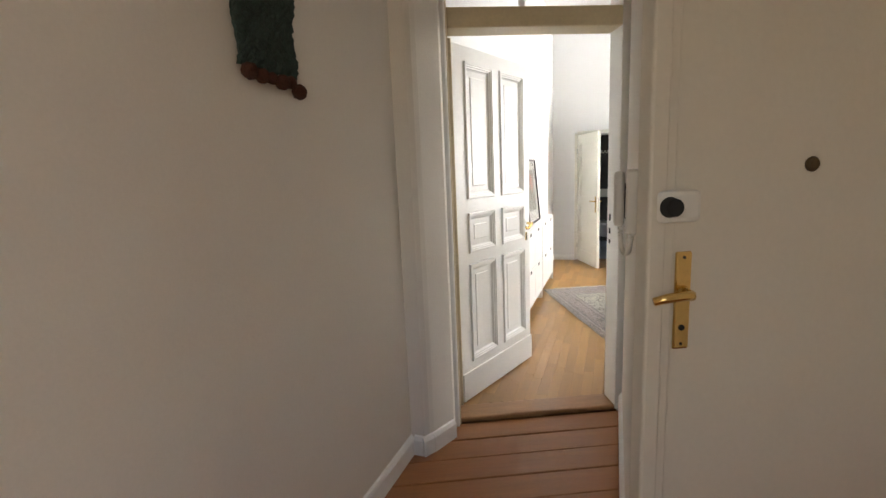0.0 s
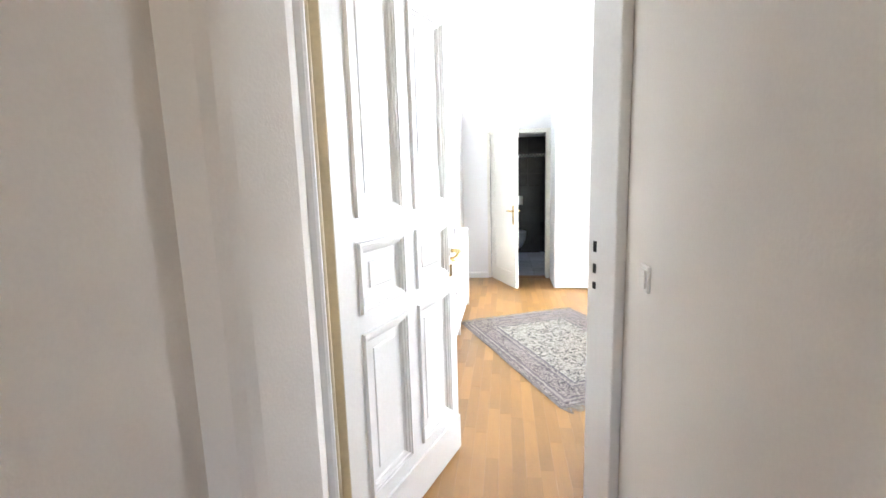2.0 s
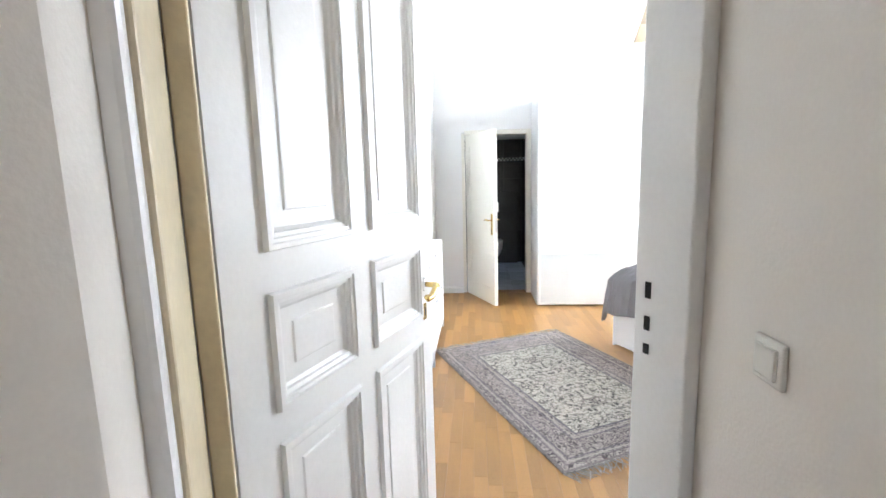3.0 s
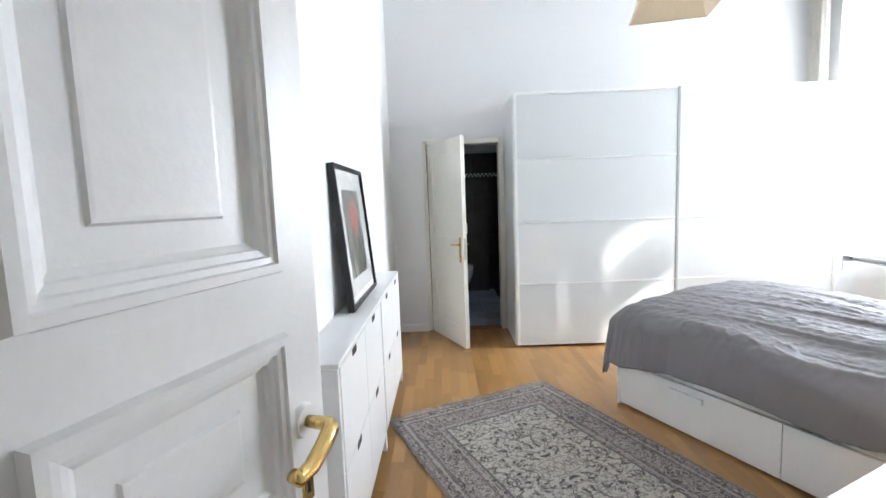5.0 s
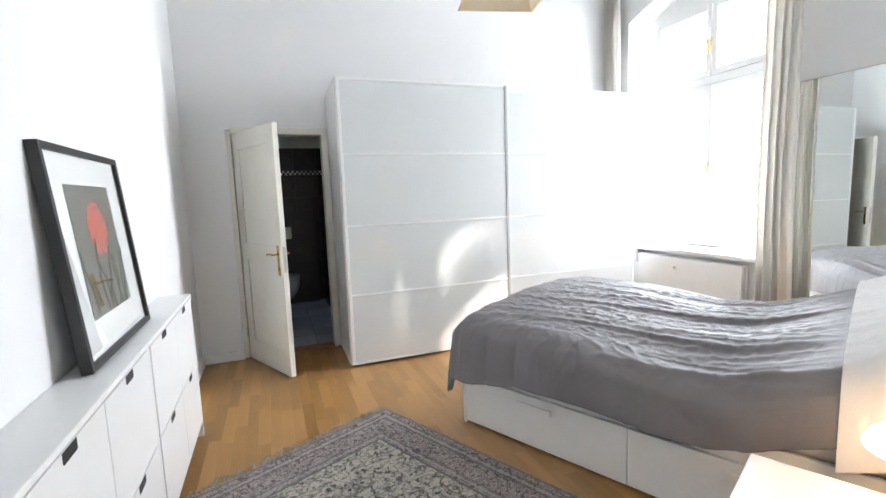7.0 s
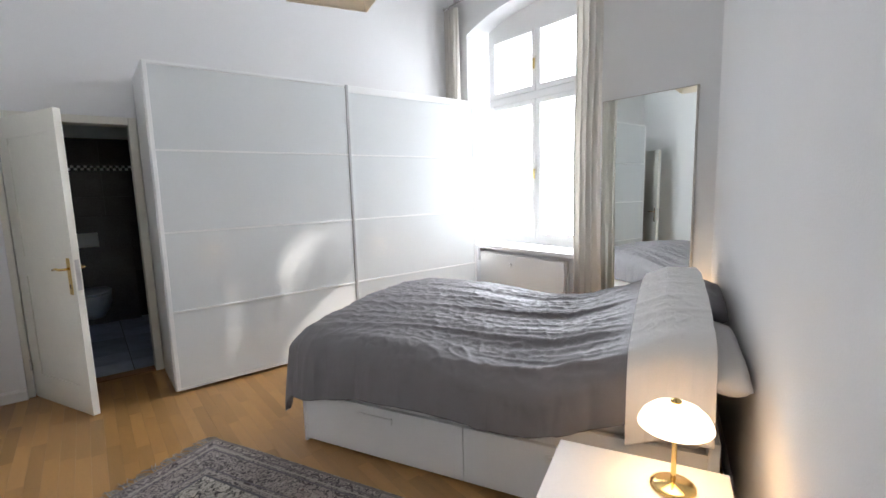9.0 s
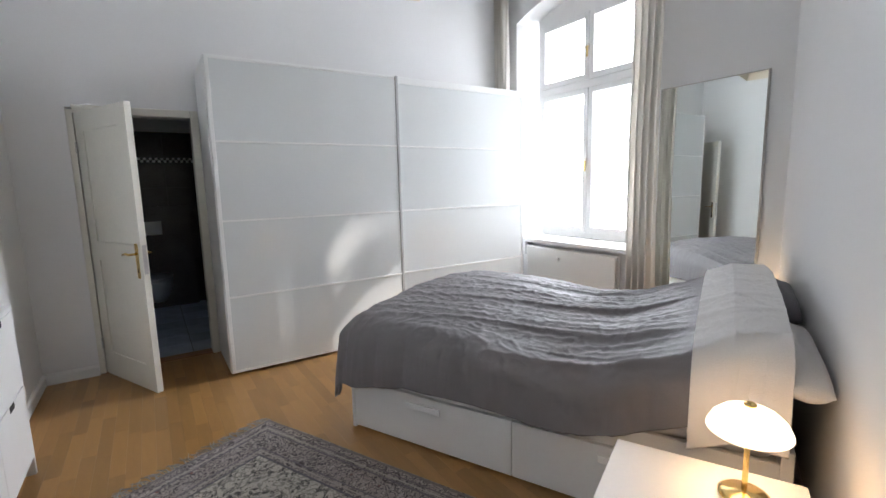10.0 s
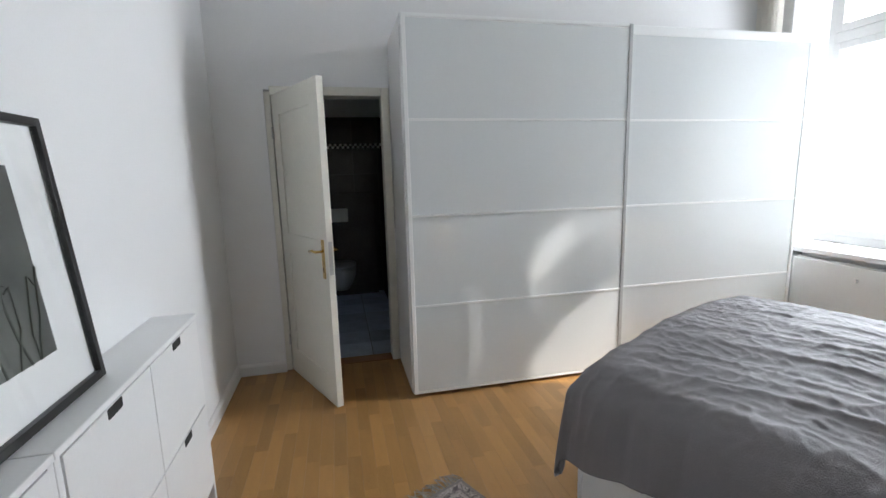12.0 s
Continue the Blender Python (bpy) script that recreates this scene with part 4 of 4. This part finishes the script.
# ---- rug ----
def rug_material():
    m = bpy.data.materials.new("persian_rug_wool")
    m.use_nodes = True
    t = m.node_tree
    b = t.nodes["Principled BSDF"]
    b.inputs["Roughness"].default_value = 1.0
    nd = lambda k: t.nodes.new(k)

    def mth(op, a, c=None, v=None):
        q = nd("ShaderNodeMath")
        q.operation = op
        t.links.new(a, q.inputs[0])
        if c is not None:
            t.links.new(c, q.inputs[1])
        if v is not None:
            q.inputs[1].default_value = v
        return q.outputs[0]

    def mix(fac, a, c):
        q = nd("ShaderNodeMix")
        q.data_type = "RGBA"
        t.links.new(fac, q.inputs["Factor"])
        for key, val in (("A", a), ("B", c)):
            if isinstance(val, tuple):
                q.inputs[key].default_value = (*val, 1)
            else:
                t.links.new(val, q.inputs[key])
        return q.outputs["Result"]
    tc, sp = nd("ShaderNodeTexCoord"), nd("ShaderNodeSeparateXYZ")
    t.links.new(tc.outputs["Object"], sp.inputs[0])
    ax, ay = mth("ABSOLUTE", sp.outputs[0]), mth("ABSOLUTE", sp.outputs[1])
    # distance to the edge, from the half sizes
    ex_, ey_ = mth("SUBTRACT", ax, v=RW / 2), mth("SUBTRACT", ay, v=RL / 2)
    edge = mth("MULTIPLY", mth("MAXIMUM", ex_, ey_), v=-1.0)
    cmb = nd("ShaderNodeCombineXYZ")
    t.links.new(ax, cmb.inputs[0])
    t.links.new(ay, cmb.inputs[1])

    def motif(scale, lo, hi, kind="vor"):
        if kind == "vor":
            q = nd("ShaderNodeTexVoronoi")
            q.inputs["Scale"].default_value = scale
            q.inputs["Randomness"].default_value = 0.75
            t.links.new(cmb.outputs[0], q.inputs["Vector"])
            src = q.outputs["Distance"]
        else:
            q = nd("ShaderNodeTexNoise")
            q.inputs["Scale"].default_value, q.inputs["Detail"].default_value, q.inputs["Distortion"].default_value = scale, 2, 1.6
            t.links.new(cmb.outputs[0], q.inputs["Vector"])
            src = q.outputs[0]
        a = mth("GREATER_THAN", src, v=lo)
        c = mth("LESS_THAN", src, v=hi)
        return mth("MULTIPLY", a, c)
    field = mix(motif(11, 0.46, 0.53, "n"), (0.56, 0.515, 0.45), (0.29, 0.27, 0.24))
    field = mix(motif(20, 0.55, 0.64, "n"), field, (0.055, 0.05, 0.052))
    field = mix(motif(6, 0.20, 0.25), field, (0.22, 0.19, 0.17))
    field = mix(motif(15, 0.0, 0.16), field, (0.05, 0.045, 0.05))
    field = mix(motif(9, 0.0, 0.10), field, (0.28, 0.25, 0.20))
    field = mix(motif(30, 0.46, 0.50, "n"), field, (0.30, 0.28, 0.24))
    bord = mix(motif(16, 0.47, 0.53, "n"), (0.33, 0.285, 0.265), (0.45, 0.40, 0.365))
    bord = mix(motif(6, 0.22, 0.27), bord, (0.07, 0.05, 0.055))
    bord = mix(motif(7, 0.0, 0.08), bord, (0.20, 0.09, 0.08))
    bord = mix(motif(22, 0.0, 0.17), bord, (0.05, 0.04, 0.046))
    bord = mix(motif(26, 0.45, 0.53, "n"), bord, (0.075, 0.062, 0.068))
    inb = mth("LESS_THAN", edge, v=0.27)
    col = mix(inb, field, bord)
    for e, w, c in ((0.275, 0.012, (0.12, 0.11, 0.13)), (0.245, 0.008, (0.40, 0.36, 0.32)), (0.225, 0.008, (0.15, 0.13, 0.15)), (0.095, 0.010, (0.14, 0.12, 0.14)),
                    (0.075, 0.008, (0.42, 0.38, 0.34)), (0.055, 0.008, (0.16, 0.13, 0.14)), (0.012, 0.014, (0.20, 0.17, 0.165))):
        s = mth("LESS_THAN", mth("ABSOLUTE", mth("SUBTRACT", edge, v=e)), v=w / 2)
        col = mix(s, col, c)
    # worn patches and yarn
    ns = nd("ShaderNodeTexNoise")
    ns.inputs["Scale"].default_value, ns.inputs["Detail"].default_value = 220, 2
    wear = nd("ShaderNodeTexNoise")
    wear.inputs["Scale"].default_value, wear.inputs["Detail"].default_value = 3.5, 4
    for q in (ns, wear):
        t.links.new(tc.outputs["Object"], q.inputs["Vector"])
    col = mix(mth("MULTIPLY", wear.outputs[0], v=0.16), col, (0.34, 0.31, 0.285))
    hsv = nd("ShaderNodeHueSaturation")
    t.links.new(col, hsv.inputs["Color"])
    t.links.new(mth("ADD", mth("MULTIPLY", ns.outputs[0], v=0.5), v=0.72), hsv.inputs["Value"])
    t.links.new(hsv.outputs[0], b.inputs["Base Color"])
    bp = nd("ShaderNodeBump")
    bp.inputs["Strength"].default_value, bp.inputs["Distance"].default_value = 0.6, 0.004
    t.links.new(ns.outputs[0], bp.inputs["Height"])
    t.links.new(bp.outputs[0], b.inputs["Normal"])
    return m


RW, RL = 1.26, 1.82


def rug():
    r = thing("rug", SK @ pose(1.06, 1.77, 0.0, 0, 0, 0), "worn grey-beige persian rug with fringed ends", "rug")
    bm = bmesh.new()
    nx, ny = 40, 60
    rnd = random.Random(9)
    for top in (0, 1):
        g = []
        for j in range(ny + 1):
            row = []
            for i in range(nx + 1):
                x, y = RW * (i / nx - 0.5), RL * (j / ny - 0.5)
                wob = 0.007 * noise.noise(Vector((x * 3, y * 3, 1)))
                row.append(bm.verts.new((x + (wob if i in (0, nx) else 0), y + (wob if j in (0, ny) else 0), 0.010 + 0.002 * noise.noise(Vector((x * 4, y * 4, 0))) if top else 0.001)))
            g.append(row)
        for a, b in zip(g, g[1:]):
            for i in range(nx):
                bm.faces.new((a[i], a[i + 1], b[i + 1], b[i]))
    part("woven_field", bm, rug_material(), r)
    for end in (1, -1):
        bm = bmesh.new()
        for i in range(118):
            x = RW * (i / 117 - 0.5) + rnd.uniform(-0.004, 0.004)
            L_, bend = rnd.uniform(0.05, 0.085), rnd.uniform(-0.035, 0.035)
            y0 = end * RL / 2
            tube([(x, y0 - end * 0.004, 0.006), (x + bend * 0.3, y0 + end * L_ * 0.4, 0.009), (x + bend, y0 + end * L_ * 0.75, 0.006), (x + bend * 1.6, y0 + end * L_, 0.004)], lambda f: 0.0035 - 0.0015 * f, 4, bm)
        tagged(part("fringe", bm, FRINGE, r, "off-white knotted fringe"), kind="stuff")


rug()


# ---- outside the window ----
setting("ground", box(3.9, 120, -80, 80, -4.2, -4.0), GROUND, "paved yard below the window", "ground")


def tree(x, y, seed, size=1.0, count=2200, turn=0, leaf=1.0):
    t = thing("tree", pose(x, y, -4.0, 0, 0, turn) @ Matrix.Diagonal((size, size, size, 1)), "leafy courtyard tree outside the window", "tree")
    rnd = random.Random(seed)
    bm = tube([(0, 0, 0), (0.05, 0.02, 1.5), (0.0, 0.1, 3.2), (0.1, 0.0, 5.0)], lambda f: 0.17 - 0.10 * f, 10)
    tips = []
    for k in range(9):
        a = k * 2.4
        z0 = 2.2 + 0.32 * k
        L_ = 1.9 - 0.1 * k
        e = (L_ * math.cos(a), L_ * math.sin(a), z0 + 1.1)
        tube([(0.03, 0.05, z0), (e[0] * 0.5, e[1] * 0.5, z0 + 0.4), e], lambda f: 0.06 - 0.045 * f, 7, bm)
        tips.append(e)
    part("trunk", bm, BARK, t)
    bm = bmesh.new()
    for k in range(count):
        c = Vector(rnd.choice(tips)) + Vector((rnd.gauss(0, 0.55), rnd.gauss(0, 0.55), rnd.gauss(0.35, 0.24)))
        m_ = Matrix.Translation(c) @ Euler((rnd.random() * 6, rnd.random() * 6, rnd.random() * 6)).to_matrix().to_4x4()
        s = leaf * rnd.uniform(0.05, 0.10)
        q = [bm.verts.new(m_ @ Vector(p)) for p in ((-s, 0, 0), (0, -s * 0.5, 0.01), (s, 0, 0), (0, s * 0.5, 0.01))]
        bm.faces.new(q)
    part("crown", bm, LEAF, t)


# the tall tree is placed so that its crown dims the sun on the wardrobe
tree(10.6, 5.7, 3, 3.3, 7000, -90)
tree(16.0, -9.0, 5)

# unseen wall added across the yard, whose corner cuts the sunlight off
setting("sun_blocker_wall", box(12.0, 13.0, -3.69, 14.0, -4.0, 17.0, 0.03), BLOCKER, "plain pale unseen wall added across the yard to block sunlight", "wall")


# ---- pieces of the floors and tiled walls ----
def shared(name, bm, material):
    me = bpy.data.meshes.new(name)
    bmesh.ops.recalc_face_normals(bm, faces=bm.faces[:])
    bm.to_mesh(me)
    bm.free()
    me.materials.append(material)
    return me


def slab(sx, sy, sz, g):
    """A piece with a small chamfer round its upper face; its top is at z = 0."""
    bm = bmesh.new()
    r = [[bm.verts.new((x, y, z)) for x, y in ((i, i), (sx - i, i), (sx - i, sy - i), (i, sy - i))] for i, z in ((0, -sz), (0, -g), (g, 0))]
    for a, b in zip(r, r[1:]):
        for k in range(4):
            bm.faces.new((a[k], a[(k + 1) % 4], b[(k + 1) % 4], b[k]))
    bm.faces.new(r[-1])
    bm.faces.new(r[0][::-1])
    return bm


# parquet strips along the room; those on the open floor are parts, the rest lies under the furniture
pw, pl = 0.069, 0.52
strip = shared("parquet_strip", slab(pw - 0.0004, pl - 0.0004, 0.012, 0.0004), OAK)
rest = bmesh.new()
count = 0
rnd = random.Random(12)
vin = SK.inverted()
nx_, ny_ = int((XR - XL) / pw) + 1, 12
for i in range(nx_):
    off = rnd.random() * pl
    for j in range(ny_ + 1):
        x, y = XL + i * pw, YB - (j + 1) * pl + off
        lo, hi = y, min(y + pl, YB)
        c = vin @ Vector((x + pw / 2, lo, 0))
        c2 = vin @ Vector((x + pw / 2, hi, 0))
        if lo > YB - 0.02 or c2.y < 0.0:
            continue
        full = hi == y + pl and c.y > 0.06
        near = x < 0.75 and count < 300 and not (c.x > 0.45 and c.x < 1.65 and 0.9 < c.y < 2.6) and x > XL + 0.10
        if full and near:
            ob = new("parquet_strip", strip)
            ob.parent = floor
            ob.location = (x, y, 0.0)
            count += 1
        else:
            if not full:
                while lo < hi and (vin @ Vector((x + pw / 2, lo, 0))).y < 0.012:
                    lo += 0.01
            if hi - lo > 0.02:
                q = [rest.verts.new(p) for p in ((x, lo, 0), (x + pw - 0.0006, lo, 0), (x + pw - 0.0006, hi - 0.0006, 0), (x, hi - 0.0006, 0))]
                rest.faces.new(q)
OAK2 = OAK.copy()
OAK2.name = "light_oak_parquet_joined"
tr = OAK2.node_tree
gn = tr.nodes.new("ShaderNodeNewGeometry")
oi = next(n_ for n_ in tr.nodes if n_.type == "OBJECT_INFO")
for l in list(tr.links):
    if l.from_node == oi:
        tr.links.new(gn.outputs["Random Per Island"], l.to_socket)
tr.nodes.remove(oi)
tagged(part("parquet_rest", rest, OAK2, floor, "light oak parquet strips"), kind="stuff")

# wide pine boards across the hall, parallel to the threshold
bw = 0.172
board = shared("floor_board", slab(3.4, bw - 0.004, 0.12, 0.004), PINE)
for k in range(24):
    ob = new("floor_board", board)
    ob.parent = hall_floor
    v0 = -0.154 - (k + 1) * bw
    u0, u1 = ((x - SK.translation.x + math.sin(radians(TH)) * v0) / math.cos(radians(TH)) for x in (HX0 - 0.06, 1.66))
    ob.matrix_world = SK @ pose(u0, v0, HZ - 0.002 * (k % 2)) @ Matrix.Diagonal(((u1 - u0) / 3.4, 1, 1, 1))

# bathroom floor tiles and wall tiles
ft = shared("floor_tile", slab(0.296, 0.296, 0.01, 0.002), FTILE)
for i in range(7):
    for j in range(8):
        x, y = BX0 + i * 0.3, BY0 + j * 0.3
        if x + 0.3 > BX1 + 0.02 or y + 0.3 > BY1:
            continue
        ob = new("floor_tile", ft)
        ob.parent = bath_floor
        ob.location = (x + 0.002, y + 0.002, 0.002)
wt = shared("wall_tile", slab(0.296, 0.296, 0.01, 0.002), TILE)
for i in range(7):
    for z in (-0.04, 0.26, 0.56, 0.86, 1.16, 1.46, 1.83):
        x = BX0 + i * 0.3
        if x + 0.3 > BX1 + 0.05:
            continue
        ob = new("wall_tile", wt)
        ob.parent = bath_back
        ob.matrix_world = pose(x + 0.002, BY1 - 0.002, z, 90, 0, 0)
light_t, dark_t = shared("border_tile", slab(0.029, 0.027, 0.008, 0.001), CERAM), shared("border_tile", slab(0.029, 0.027, 0.008, 0.001), BLACK)
for i in range(64):
    for j in range(2):
        x = BX0 + i * 0.03
        ob = new("border_tile", (light_t, dark_t)[(i + j) % 2])
        ob.parent = bath_back
        ob.matrix_world = pose(x, BY1 - 0.002, 1.766 + j * 0.029, 90, 0, 0)
